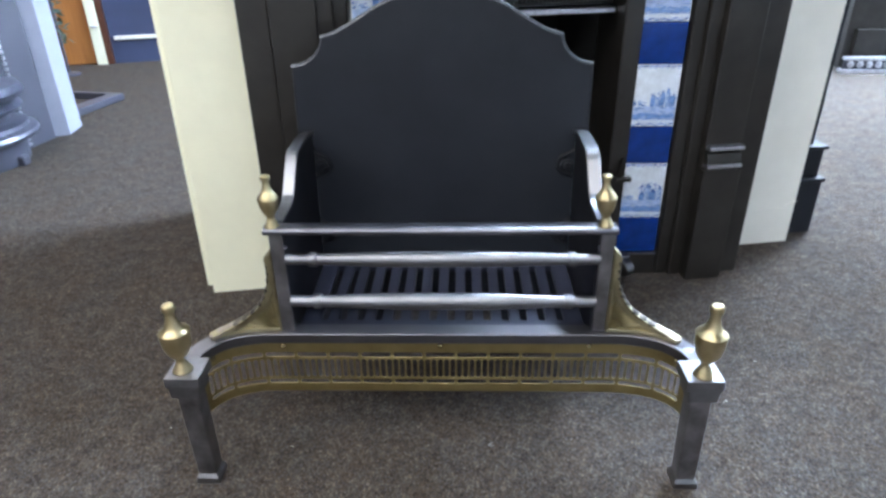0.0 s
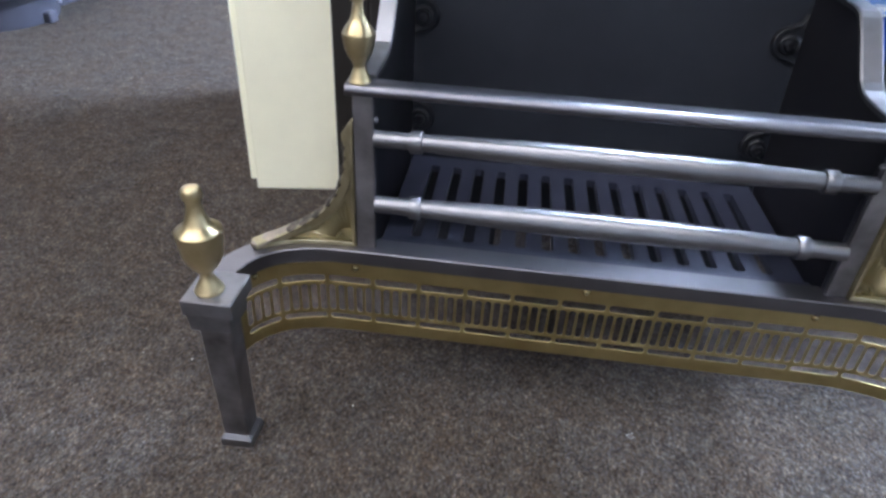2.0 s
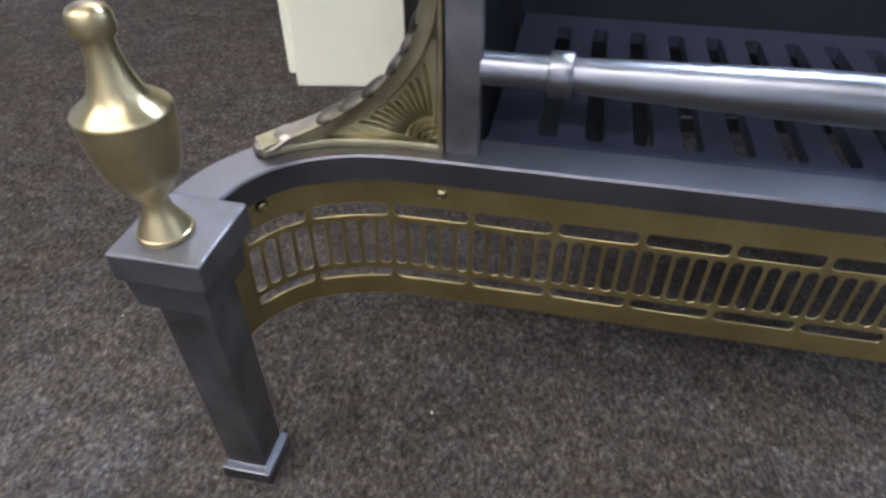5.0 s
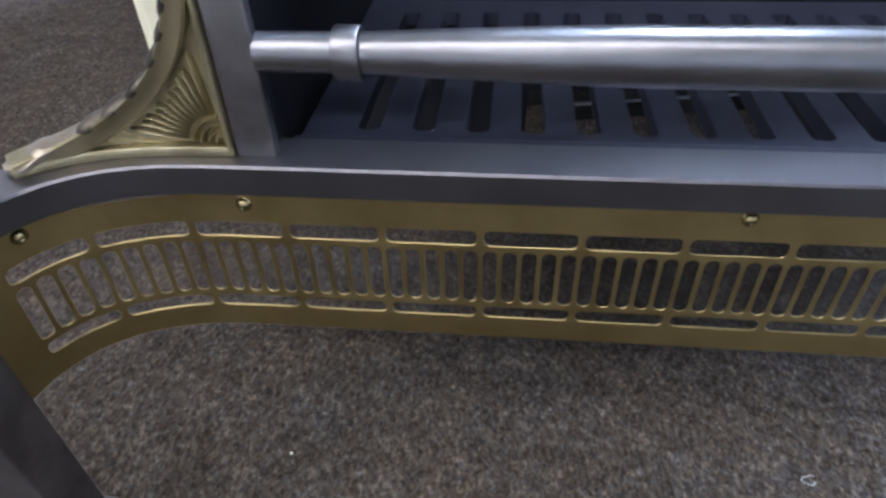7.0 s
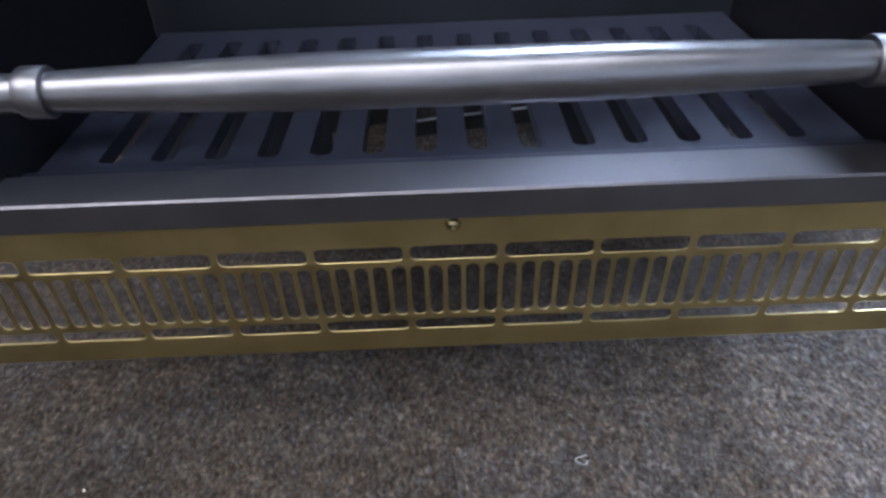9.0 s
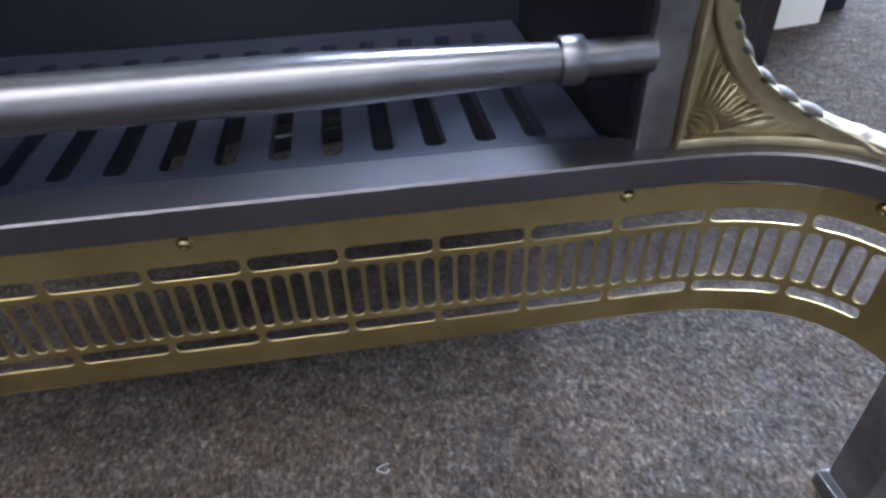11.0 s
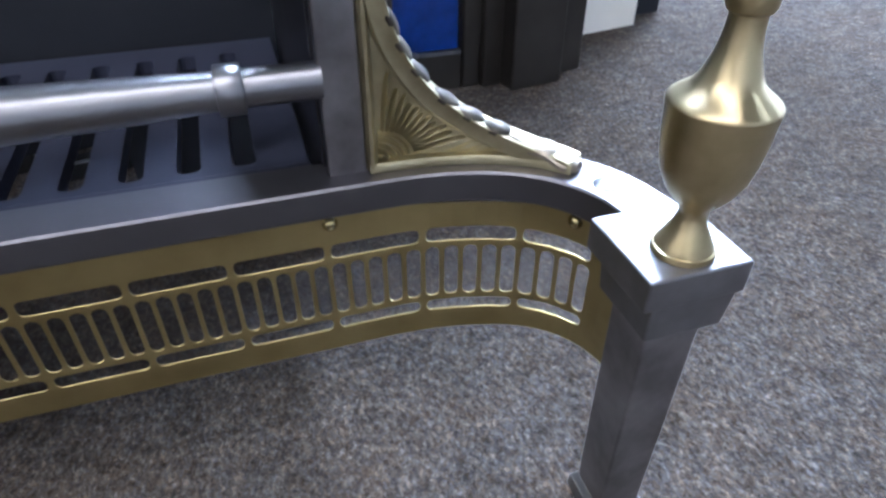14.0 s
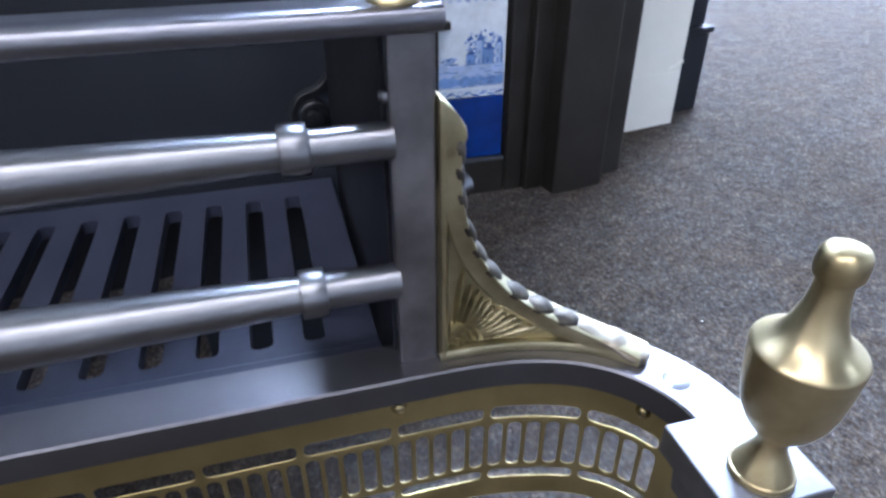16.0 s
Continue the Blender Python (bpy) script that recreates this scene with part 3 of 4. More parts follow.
        w = 0.0052 + 0.0030 * min(1, f * 1.8) if f < 0.8 else 0.0082 * max(0.15, 1 - ((f - 0.8) / 0.2) ** 2.2) ** 0.5
        h = 0.2355 - 0.0098 * f - 0.0028 * f * f + 0.0007 * math.sin(14 * f)
        low = max(TOP + 0.0005, h - 0.0055)
        secs.append([on_rail(d, z, 0.0102 + e * w) for e, z in ((-0.9, low), (-1, h - 0.0028), (-0.86, h - 0.0012), (-0.3, h), (0.3, h), (0.86, h - 0.0012), (1, h - 0.0028), (0.9, low))])
    along(bm, secs)
    part("tip_leaf", bm, BRASS_TIP, web, "pale rubbed brass leaf tip", smooth=True)

# basket floor with its slots
def basket_floor():
    bm = bmesh.new()
    x0, x1, y0, y1, z0, z1 = -0.2290, 0.2320, 0.0342, 0.262, 0.199, 0.2090
    n, pitch, half = 14, 0.0300, 0.0064
    a0, a1 = 0.0505, 0.2350
    lines = [x0] + [0.002 + (-(n - 1) / 2 + k) * pitch - pitch / 2 for k in range(n + 1)] + [x1]

    def slab(u0, u1, v0, v1):
        for z in (z0, z1):
            bm.faces.new([bm.verts.new(p) for p in ((u0, v0, z), (u1, v0, z), (u1, v1, z), (u0, v1, z))])

    slab(x0, x1, y0, a0 - 0.004)
    slab(x0, x1, a1 + 0.004, y1)
    slab(lines[0], lines[1], a0 - 0.004, a1 + 0.004)
    slab(lines[-2], lines[-1], a0 - 0.004, a1 + 0.004)
    for p, q in zip(lines[1:-2], lines[2:-1]):
        cx = (p + q) / 2
        r = 0.004
        hole = []
        rect = []
        for sx, sy in ((1, -1), (1, 1), (-1, 1), (-1, -1)):
            hy = a1 if sy > 0 else a0
            ry = a1 + 0.004 if sy > 0 else a0 - 0.004
            rx = q if sx > 0 else p
            tri = [((cx + sx * (half - r), hy), (cx + sx * (half - r), ry)), ((cx + sx * (half - 0.3 * r), hy - sy * 0.3 * r), (rx, ry)), ((cx + sx * half, hy - sy * r), (rx, hy - sy * r))]
            if sx * sy > 0:
                tri = tri[::-1]
            for h, w in tri:
                hole.append(h)
                rect.append(w)
        m = len(hole)
        hv = [[bm.verts.new((*c, z)) for c in hole] for z in (z0, z1)]
        rv = [[bm.verts.new((*c, z)) for c in rect] for z in (z0, z1)]
        for i in range(m):
            j = (i + 1) % m
            for k in (0, 1):
                bm.faces.new((rv[k][i], rv[k][j], hv[k][j], hv[k][i]))
            bm.faces.new((hv[0][i], hv[0][j], hv[1][j], hv[1][i]))
    for u0, v0, u1, v1 in ((x0, y0, x1, y0), (x1, y0, x1, y1), (x1, y1, x0, y1), (x0, y1, x0, y0)):
        bm.faces.new([bm.verts.new(p) for p in ((u0, v0, z0), (u1, v1, z0), (u1, v1, z1), (u0, v0, z1))])
    return bm


basket = mesh_object("bottom_grating", basket_floor(), GRATE_IRON)
basket.parent = grate
tagged(basket, "slotted black iron bottom grating")
part("front_ledge", solid_box(-0.2290, 0.2320, 0.0254, 0.0338, 0.199, 0.2150, 0.0012), GRATE_IRON, grate, "dark iron ledge behind the front rail")

# sides: black plates under a curved steel band
ARM = [(0.020, 0.4006), (0.055, 0.4010), (0.074, 0.4022), (0.086, 0.4052), (0.096, 0.4110), (0.108, 0.4235), (0.122, 0.4385), (0.136, 0.4530), (0.144, 0.4602), (0.151, 0.4640), (0.162, 0.4658), (0.195, 0.4672), (0.225, 0.4675), (0.250, 0.4650), (0.272, 0.4600)]
for side in (-1, 1):
    bm = bmesh.new()
    x0, x1 = side * 0.2320 + 0.0025 * (1 + side), side * 0.2380 + 0.0025 * (1 + side)
    prism(bm, [(0.0193, 0.2186), (0.0265, 0.2186), (0.0265, 0.180), (0.255, 0.180)] + [(a, b - 0.004) for a, b in ARM[::-1]], YZ, x0, x1)
    plate = part("side_plate", bm, PLATE_IRON, grate, "smooth blackened iron side plate")
    mid_x, half = {-1: (-0.2382, 0.0094), 1: (0.2425, 0.0108)}[side]
    bm = bmesh.new()
    secs = []
    for i, (a, b) in enumerate(ARM):
        p, q = ARM[max(0, i - 1)], ARM[min(len(ARM) - 1, i + 1)]
        l = math.hypot(q[0] - p[0], q[1] - p[1])
        ny, nz = -(q[1] - p[1]) / l, (q[0] - p[0]) / l
        secs.append([(mid_x + half * e, a + ny * o, b + nz * o) for e, o in ((-1, -0.0035), (1, -0.0035), (1, 0.001), (0.86, 0.0025), (-0.86, 0.0025), (-1, 0.001))])
    along(bm, secs)
    part("arm_band", bm, STEEL, plate, "curved polished steel band")

# back plate, leaning slightly to the rear
def back_outline():
    right = [(0.105, 0.140), (0.105, 0.0), (0.262, 0.0), (0.262, 0.5730)]
    right += [(0.262 - 0.050 * math.sin(radians(9 * k)) - 0.0004 * k, 0.6190 - 0.046 * math.cos(radians(9 * k))) for k in range(1, 11)]
    right += [(x, z) for x, z in smoothed([(0.2080, 0.6205), (0.1800, 0.6290), (0.1450, 0.6480), (0.1050, 0.6710), (0.0550, 0.6880), (0.0, 0.6940)], 4)]
    return right + [(-x, z) for x, z in right[-2::-1]]


def leaning(a, b, d):
    return (a, 0.2640 + 0.088 * (b - 0.2) + d, b)


bm = bmesh.new()
prism(bm, back_outline(), leaning, 0.0, 0.012)
rim_edges = [e for e in bm.edges if all(abs(v.co.y - leaning(0, v.co.z, 0)[1]) < 0.0005 for v in e.verts)]
bmesh.ops.bevel(bm, geom=rim_edges, offset=0.0048, segments=2, affect="EDGES", profile=0.5)
back = part("back_plate", bm, BLACK_IRON, grate, "arched black iron back plate")
# the plate's edge highlight, put in as a strip of paler iron
bm = bmesh.new()
top_line = [p for p in back_outline() if p[1] > 0.30]
secs = []
for i, (a, b) in enumerate(top_line):
    p, q = top_line[max(0, i - 1)], top_line[min(len(top_line) - 1, i + 1)]
    l = math.hypot(q[0] - p[0], q[1] - p[1])
    na, nb = (q[1] - p[1]) / l, -(q[0] - p[0]) / l
    secs.append([leaning(a + na * u, b + nb * u, d) for u, d in ((-0.0030, -0.0006), (-0.0008, 0.0004), (0.0006, 0.0026), (0.0006, 0.0095), (-0.0030, 0.0095))])
along(bm, secs)
part("rim", bm, RIM_IRON, back, "strip of paler iron for the edge highlight")
LUG = smoothed([(0.0130, 0.036), (0.0080, 0.0265), (0.0000, 0.0215), (-0.0120, 0.0165), (-0.0195, 0.0040), (-0.0180, -0.0095), (-0.0090, -0.0180), (0.0020, -0.0205), (0.0130, -0.0260)], 4)
for x, z in ((-0.222, 0.397), (0.226, 0.397), (-0.222, 0.265), (0.224, 0.265)):
    way = 1 if x > 0 else -1
    yb = leaning(x, z, 0)[1]
    bm = lathe(bmesh.new(), [(0.0125, 0.002), (0.0125, 0.0098), (0.0110, 0.0112), (0.0082, 0.0112), (0.0076, 0.0102), (0.0072, 0.0102), (0.0072, 0.0160), (0.0060, 0.0176), (0.0030, 0.0180), (0.0026, 0.0165), (0.0006, 0.0165)], pose(x, yb, z, 90, 0, 0), 24)
    bolt = part("bolt", bm, LUG_IRON, back, "round blackened iron bolt", smooth=True)
    # cast lug round the bolt, curling up into the side plate
    bm = bmesh.new()
    secs = []
    for i, (a, b) in enumerate(LUG):
        p, q = LUG[max(0, i - 1)], LUG[min(len(LUG) - 1, i + 1)]
        l = math.hypot(q[0] - p[0], q[1] - p[1])
        na, nb = (q[1] - p[1]) / l, -(q[0] - p[0]) / l
        secs.append([leaning(x + way * (a - na * u), z + b - nb * u, d) for u, d in ((0.0, 0.002), (0.0006, -0.0040), (0.0026, -0.0062), (0.0050, -0.0058), (0.0085, -0.0046), (0.0085, 0.002))])
    along(bm, secs)
    part("lug", bm, LUG_IRON, bolt, smooth=True)

# ---- the tiled cast iron fireplace behind ----
FIRE = (0.58, 0.56, 0.0)
fire = thing("fireplace", FIRE, 10, "dark cast iron fireplace with blue and white tiles", "fireplace")
MID = -0.4135


def flip(u, side):
    return u if side > 0 else 2 * MID - u


def jamb_box(bm, u0, u1, v0, v1, z0, z1, side, bevel=0.003):
    a, b = sorted((flip(u0, side), flip(u1, side)))
    return box(bm, a, b, v0, v1, z0, z1, bevel)


HIGH = 0.70
for side in (-1, 1):
    bm = bmesh.new()
    jamb_box(bm, 0.0, 0.088, 0.0, 0.12, 0.283, HIGH, side)
    pil = part("pilaster", bm, OLD_IRON, fire, "plain cast iron pilaster")
    bm = bmesh.new()
    jamb_box(bm, 0.0, 0.090, -0.014, 0.12, 0.0, 0.283, side)
    part("plinth", bm, OLD_IRON, pil)
    bm = bmesh.new()
    jamb_box(bm, 0.003, 0.087, -0.017, 0.06, 0.328, 0.3375, side, 0.002)
    part("moulding", bm, SILVER, pil, "bright silvered cast moulding")
    bm = bmesh.new()
    cove = [(-0.0145, 0.2960)] + [(-0.0010 - 0.0135 * math.cos(radians(9 * k)), 0.2960 + 0.026 * math.sin(radians(9 * k)) ** 1.5) for k in range(1, 11)] + [(0.01, 0.3225), (0.01, 0.2960)]
    along(bm, [[(flip(u, side), v, w) for v, w in cove] for u in (0.004, 0.086)])
    part("cove", bm, OLD_IRON, pil, "rubbed iron hollow between two mouldings", smooth=True)
    bm = bmesh.new()
    jamb_box(bm, 0.003, 0.087, -0.0185, 0.06, 0.2870, 0.2955, side, 0.002)
    part("moulding", bm, SILVER, pil, "bright silvered cast moulding")
    bm = bmesh.new()
    jamb_box(bm, 0.0885, 0.146, 0.012, 0.135, 0.0, HIGH, side)
    part("outer_frame", bm, OLD_IRON, fire)
    bm = bmesh.new()
    jamb_box(bm, -0.030, 0.002, 0.018, 0.12, 0.0, HIGH, side)
    jamb_box(bm, -0.058, -0.028, 0.030, 0.12, 0.0, HIGH, side)
    part("inner_frame", bm, OLD_IRON, fire)
    # splayed tile panel
    p0, p1 = Vector((-0.060, 0.046)), Vector((-0.164, 0.064))
    long = (p1 - p0).length
    bm = bmesh.new()
    quadr = [p0, p1, p1 + Vector((0.006, 0.05)), p0 + Vector((0.006, 0.05))]
    prism(bm, [(flip(a.x, side), a.y) for a in quadr], lambda a, b, d: (a, b, d), 0.0, HIGH)
    panel = part("tile_panel", bm, GROUT, fire)
    bm = bmesh.new()
    foot = [p0 + Vector((-0.001, -0.012)), p1 + Vector((-0.001, -0.012)), p1, p0]
    prism(bm, [(flip(a.x, side), a.y) for a in foot], lambda a, b, d: (a, b, d), 0.0, 0.0525)
    part("panel_sill", bm, OLD_IRON, panel)
    bm = bmesh.new()
    prism(bm, [(flip(a.x, side), a.y - (0.002 if k < 2 else 0)) for k, a in enumerate(foot)], lambda a, b, d: (a, b, d), 0.0530, 0.0585)
    part("sill_edge", bm, RIM_IRON, panel, "thin paler sill edge")
    bm = bmesh.new()
    jamb_box(bm, -0.200, -0.158, 0.050, 0.20, 0.0, HIGH, side)
    part("opening_frame", bm, OLD_IRON, fire)
    # tiles, half plain and whole painted by turns
    mid = (p0 + p1) / 2 + Vector((-0.0012, -0.0072))
    turn = math.degrees(math.atan2(p0.y - p1.y, p0.x - p1.x)) * side
    z, k = 0.060, 0
    while z < HIGH - 0.10:
        painted = k % 2
        h = 0.1370 if painted else (0.0920 if k == 0 else 0.0868)
        bm = solid_box(-long / 2 + 0.003, long / 2 - 0.003, -0.004, 0.006, 0, h - 0.0015, 0.0012, 1)
        tile = part("tile", bm, GLAZE_WHITE if painted else GLAZE_BLUE, panel)
        tile.matrix_basis = pose(flip(mid.x, side), mid.y, z, 0, 0, turn)
        if painted:
            rnd = random.Random(10 * k + side)
            w = long / 2 - 0.005

            def daub(bm, pts, lift):
                vs = [bm.verts.new((a, -0.0042 - lift, b)) for a, b in pts]
                bm.faces.new(vs)

            wash, pale, deep = bmesh.new(), bmesh.new(), bmesh.new()
            layer = [0]

            def stroke(bm, cx, cz, long_, high, lean=0.0):
                """A lens-shaped brush stroke with a ragged outline."""
                layer[0] += 1
                pts = []
                for q in range(12):
                    a = 6.2832 * q / 12
                    px, pz = long_ * math.cos(a) * rnd.uniform(0.85, 1.1), high * math.sin(a) * rnd.uniform(0.7, 1.15)
                    pts.append((max(-w, min(w, cx + px - lean * pz)), cz + pz + lean * px))
                daub(bm, pts, 0.0002 + 0.000012 * layer[0])

            def block(bm, x0, x1, z0, z1):
                layer[0] += 1
                daub(bm, [(x0, z0), (x1, z0 + 0.0004), (x1 - 0.0003, z1), (x0 + 0.0003, z1 - 0.0003)], 0.0002 + 0.000012 * layer[0])

            towers = k % 4 == 3
            # ragged bands of ground, then the line above the lower border
            for z0, z1, bm in ((0.0155, 0.0470, wash), (0.0165, 0.0290, pale)):
                upper = [(w - 2 * w * q / 18, z1 + rnd.uniform(-0.003, 0.002)) for q in range(19)]
                lower = [(-w + 2 * w * q / 18, z0 + rnd.uniform(-0.001, 0.002)) for q in range(19)]
                layer[0] += 1
                daub(bm, lower + upper, 0.0001 + 0.000012 * layer[0])
            block(deep, -w, w, 0.0146, 0.0158)
            block(deep, -w * 0.2, w, 0.0452, 0.0464)
            # wavy borders
            for q in range(8):
                cx = -w + 2 * w * (q + 0.5) / 8
                stroke(deep if q % 3 == 1 else pale, cx, 0.0034 + 0.0022 * (q % 2), 0.0066, 0.0017, 0.25 if q % 2 else -0.25)
                stroke(wash, cx + 0.003, 0.0085, 0.0060, 0.0010)
                stroke(deep if q % 2 else pale, cx + 0.003, 0.1328, 0.0064, 0.0019)
                stroke(deep if q % 3 == 0 else wash, cx, 0.1285, 0.0034, 0.0012)
            # bushes and a boat on the far shore
            for q in range(18):
                stroke((pale, wash, deep, wash)[q % 4], -rnd.uniform(0.42, 0.97) * w, 0.048 + 0.009 * rnd.random() ** 1.5, rnd.uniform(0.002, 0.005), rnd.uniform(0.0010, 0.0024), rnd.uniform(-0.15, 0.15))
            stroke(deep, -0.50 * w, 0.0475, 0.0060, 0.0012)
            block(pale, -0.92 * w, -0.90 * w, 0.050, 0.066)
            # trees of many dabs behind the buildings
            for q in range(90):
                a, r = rnd.uniform(0, 6.283), math.sqrt(rnd.random())
                wide, tall, cz = (0.030, 0.012, 0.066) if towers else (0.026, 0.022, 0.072)
                stroke((wash, pale, wash, pale, deep)[q % 5], 0.36 * w + wide * r * math.cos(a), cz + tall * r * math.sin(a), rnd.uniform(0.0012, 0.0034), rnd.uniform(0.0010, 0.0024), rnd.uniform(-0.4, 0.4))
            # towers with thin spires, or low houses
            plan = ((-0.10, 0.0050, 0.066, 0.0), (0.12, 0.0062, 0.062, 0.0), (0.34, 0.0044, 0.072, 0.010), (0.56, 0.0048, 0.076, 0.011), (0.80, 0.0060, 0.070, 0.0)) if towers else ((-0.02, 0.0066, 0.060, 0.006), (0.26, 0.0056, 0.078, 0.010), (0.52, 0.0070, 0.066, 0.009), (0.82, 0.0056, 0.074, 0.007))
            for q, (fx, hw, high, spire) in enumerate(plan):
                tx = fx * w
                block(wash if q % 2 else pale, tx - hw, tx + hw, 0.0462, high)
                block(pale, tx + hw * 0.35, tx + hw, 0.0465, high - 0.0008)
                block(deep, tx + hw * 0.82, tx + hw * 1.02, 0.0465, high - 0.0015)
                block(deep, tx - hw * 0.45, tx - hw * 0.05, 0.0470, 0.0535)
                if high > 0.07:
                    block(deep, tx - hw * 0.4, tx - hw * 0.1, 0.0610, 0.0650)
                if spire:
                    layer[0] += 1
                    daub(pale if towers else deep, [(tx - hw * 0.95, high - 0.0005), (tx + hw * 0.95, high - 0.0005), (tx + 0.0007, high + spire), (tx - 0.0007, high + spire)], 0.0002 + 0.000012 * layer[0])
            # ripples and grass in front
            for q in range(26):
                stroke((pale, wash, pale, deep)[q % 4], rnd.uniform(-0.92, 0.92) * w, rnd.uniform(0.018, 0.044), rnd.uniform(0.003, 0.010), rnd.uniform(0.0005, 0.0012), rnd.uniform(-0.08, 0.08))
            for bmx, mat in ((wash, PAINT_WASH), (pale, PAINT_PALE), (deep, PAINT_BLUE)):
                tagged(part("painting", bmx, mat, tile), kind="stuff")
        z += h
        k += 1

# small hooked latch on the frame of the opening
bm = bmesh.new()
along(bm, [[(-0.178 + a + 0.006 * math.cos(w), 0.036, b + 0.006 * math.sin(w)) for w in (0, 1.57, 3.14, 4.71)] + [(-0.178 + a, 0.05, b)] for a, b in ((0, 0.262), (0.002, 0.285), (0.004, 0.300))])
box(bm, -0.190, -0.150, 0.030, 0.050, 0.250, 0.260, 0.002)
part("latch", bm, OLD_IRON, fire)

# small gas tap on the carpet by the foot of the tiles
tap = thing("gas_tap", (0.418, 0.520, 0.0), 10, "small steel gas tap standing on the carpet", "gas tap")
part("elbow", lathe(bmesh.new(), [(0.012, 0.0), (0.012, 0.004), (0.008, 0.006), (0.008, 0.034), (0.011, 0.036), (0.011, 0.052), (0.004, 0.054)], n=20), OLD_IRON, tap, smooth=True)
body = part("knob", lathe(bmesh.new(), [(0.017, -0.013), (0.0195, -0.011), (0.0195, 0.011), (0.017, 0.013)], pose(0.004, -0.006, 0.052, 0, 90, 25), 28), STEEL, tap, "bright turned steel knob", smooth=True)
part("key", solid_box(-0.020, 0.014, -0.006, 0.006, 0.077, 0.083, 0.0015), STEEL, tap)

# fire opening, hood and head
bm = bmesh.new()
a, b = flip(-0.200, -1), -0.200
box(bm, a - 0.03, b + 0.03, 0.50, 0.53, 0.0, HIGH)
box(bm, a - 0.03, a, 0.20, 0.50, 0.0, HIGH)
box(bm, b, b + 0.03, 0.20, 0.50, 0.0, HIGH)
box(bm, a, b, 0.20, 0.50, HIGH - 0.03, HIGH)
box(bm, a, b, 0.086, 0.50, 0.0, 0.006)
part("firebox", bm, DULL_BLACK, fire, "black fire opening")
bm = bmesh.new()
box(bm, a, b, 0.118, 0.15, 0.628, HIGH, 0.002)
hood = part("hood", bm, OLD_IRON, fire, "fluted cast iron hood")
flutes = 46
for i in range(flutes):
    u = a + 0.01 + (b - a - 0.02) * (i + 0.5) / flutes
    bm = solid_box(u - 0.0035, u + 0.0035, 0.110, 0.1185, 0.636, 0.690, 0.0012, 1)
    part("flute", bm, OLD_IRON, hood)
bm = bmesh.new()
box(bm, a, b, 0.098, 0.15, 0.613, 0.625, 0.003)
part("rim", bm, SILVER, hood, "bright silvered lower rim")
bm = bmesh.new()
box(bm, flip(0.155, -1), 0.155, 0.0, 0.135, HIGH, 0.725, 0.004)
part("frieze", bm, OLD_IRON, fire)
bm = bmesh.new()
box(bm, flip(0.17, -1), 0.17, -0.004, 0.135, 0.7255, 0.740, 0.004)
part("top_moulding", bm, OLD_IRON, fire)

bar = part("hearth_bar", solid_box(a, b, 0.006, 0.034, 0.0, 0.0190, 0.0015), DULL_BLACK, fire, "low black bar across the foot of the opening")
part("rim", solid_box(a, b, 0.007, 0.011, 0.0192, 0.0212, 0.0006), SILVER, bar, "thin bright upper edge")

# display boards beside the fireplace
board = thing("display_board", FIRE, 10, "tall pale timber display board, tinted cream for its warmer light", "display board")
# The cream tint carries the warmer light on this board.
part("panel", solid_box(-1.140, -0.9735, 0.120, 0.26, 0.0, 2.3, 0.004), CREAM, board)
part("edge_strip", solid_box(-1.154, -1.141, 0.138, 0.25, 0.012, 2.3, 0.003), CREAM, board)
# Hidden behind the panel, made deep to shade the carpet on the left.
part("unseen_backing", solid_box(-1.136, -0.95, 0.262, 0.70, 0.0, 2.3, 0.003), DARK_WOOD, board)
board = thing("display_board", FIRE, 10, "tall white painted timber display board", "display board")
part("panel", solid_box(0.150, 0.372, 0.140, 0.26, 0.1003, 2.3, 0.0006), WHITE, board)
part("skirting", solid_box(0.150, 0.372, 0.1394, 0.26, 0.0, 0.1000, 0.0006), WHITE, board)
bm = bmesh.new()
prism(bm, [(0.341, 0.108), (0.356, 0.110), (0.372, 0.116), (0.371, 0.121), (0.360, 0.115), (0.348, 0.111)], lambda a, b, d: (a, d, b), 0.1365, 0.1400)
part("paint_flake", bm, WHITE, board, "curling flake of white paint")
# Out of view: added to block light from behind.
tagged(mesh_object("wall_unseen", solid_box(-1.13, 0.370, 0.545, 0.62, 0, 0.72), WALL_PAINT), "unseen grey partition added behind the fireplace", "wall", kind="structure").matrix_basis = pose(*FIRE, 0, 0, 10)

# the next fireplace along, seen past the white board
nxt = thing("fireplace", FIRE, 10, "black cast iron fireplace jamb with a stepped foot", "fireplace")
part("jamb", solid_box(0.376, 0.432, 0.20, 0.42, 0.0, 1.1, 0.003), BLACK_IRON, nxt)
part("plinth", solid_box(0.377, 0.470, 0.180, 0.42, 0.0, 0.150, 0.003), BLACK_IRON, nxt)
part("plinth_cap", solid_box(0.377, 0.474, 0.174, 0.42, 0.1505, 0.162, 0.003), BLACK_IRON, nxt)
part("block", solid_box(0.377, 0.457, 0.186, 0.42, 0.163, 0.240, 0.003), BLACK_IRON, nxt)
part("block_cap", solid_box(0.377, 0.465, 0.180, 0.42, 0.241, 0.251, 0.003), BLACK_IRON, nxt)

# ---- things further off, beyond the left of the fireplace ----
# a second display: white board tinted with its lilac shade, grey iron insert and its bowed fire basket
def flat(a, b, d):
    return (a, b, d)


board = thing("display_board", (-1.645, 1.80, 0.0), 0, "narrow white display board end, lilac shade put into its colour", "display board")
bm = bmesh.new()
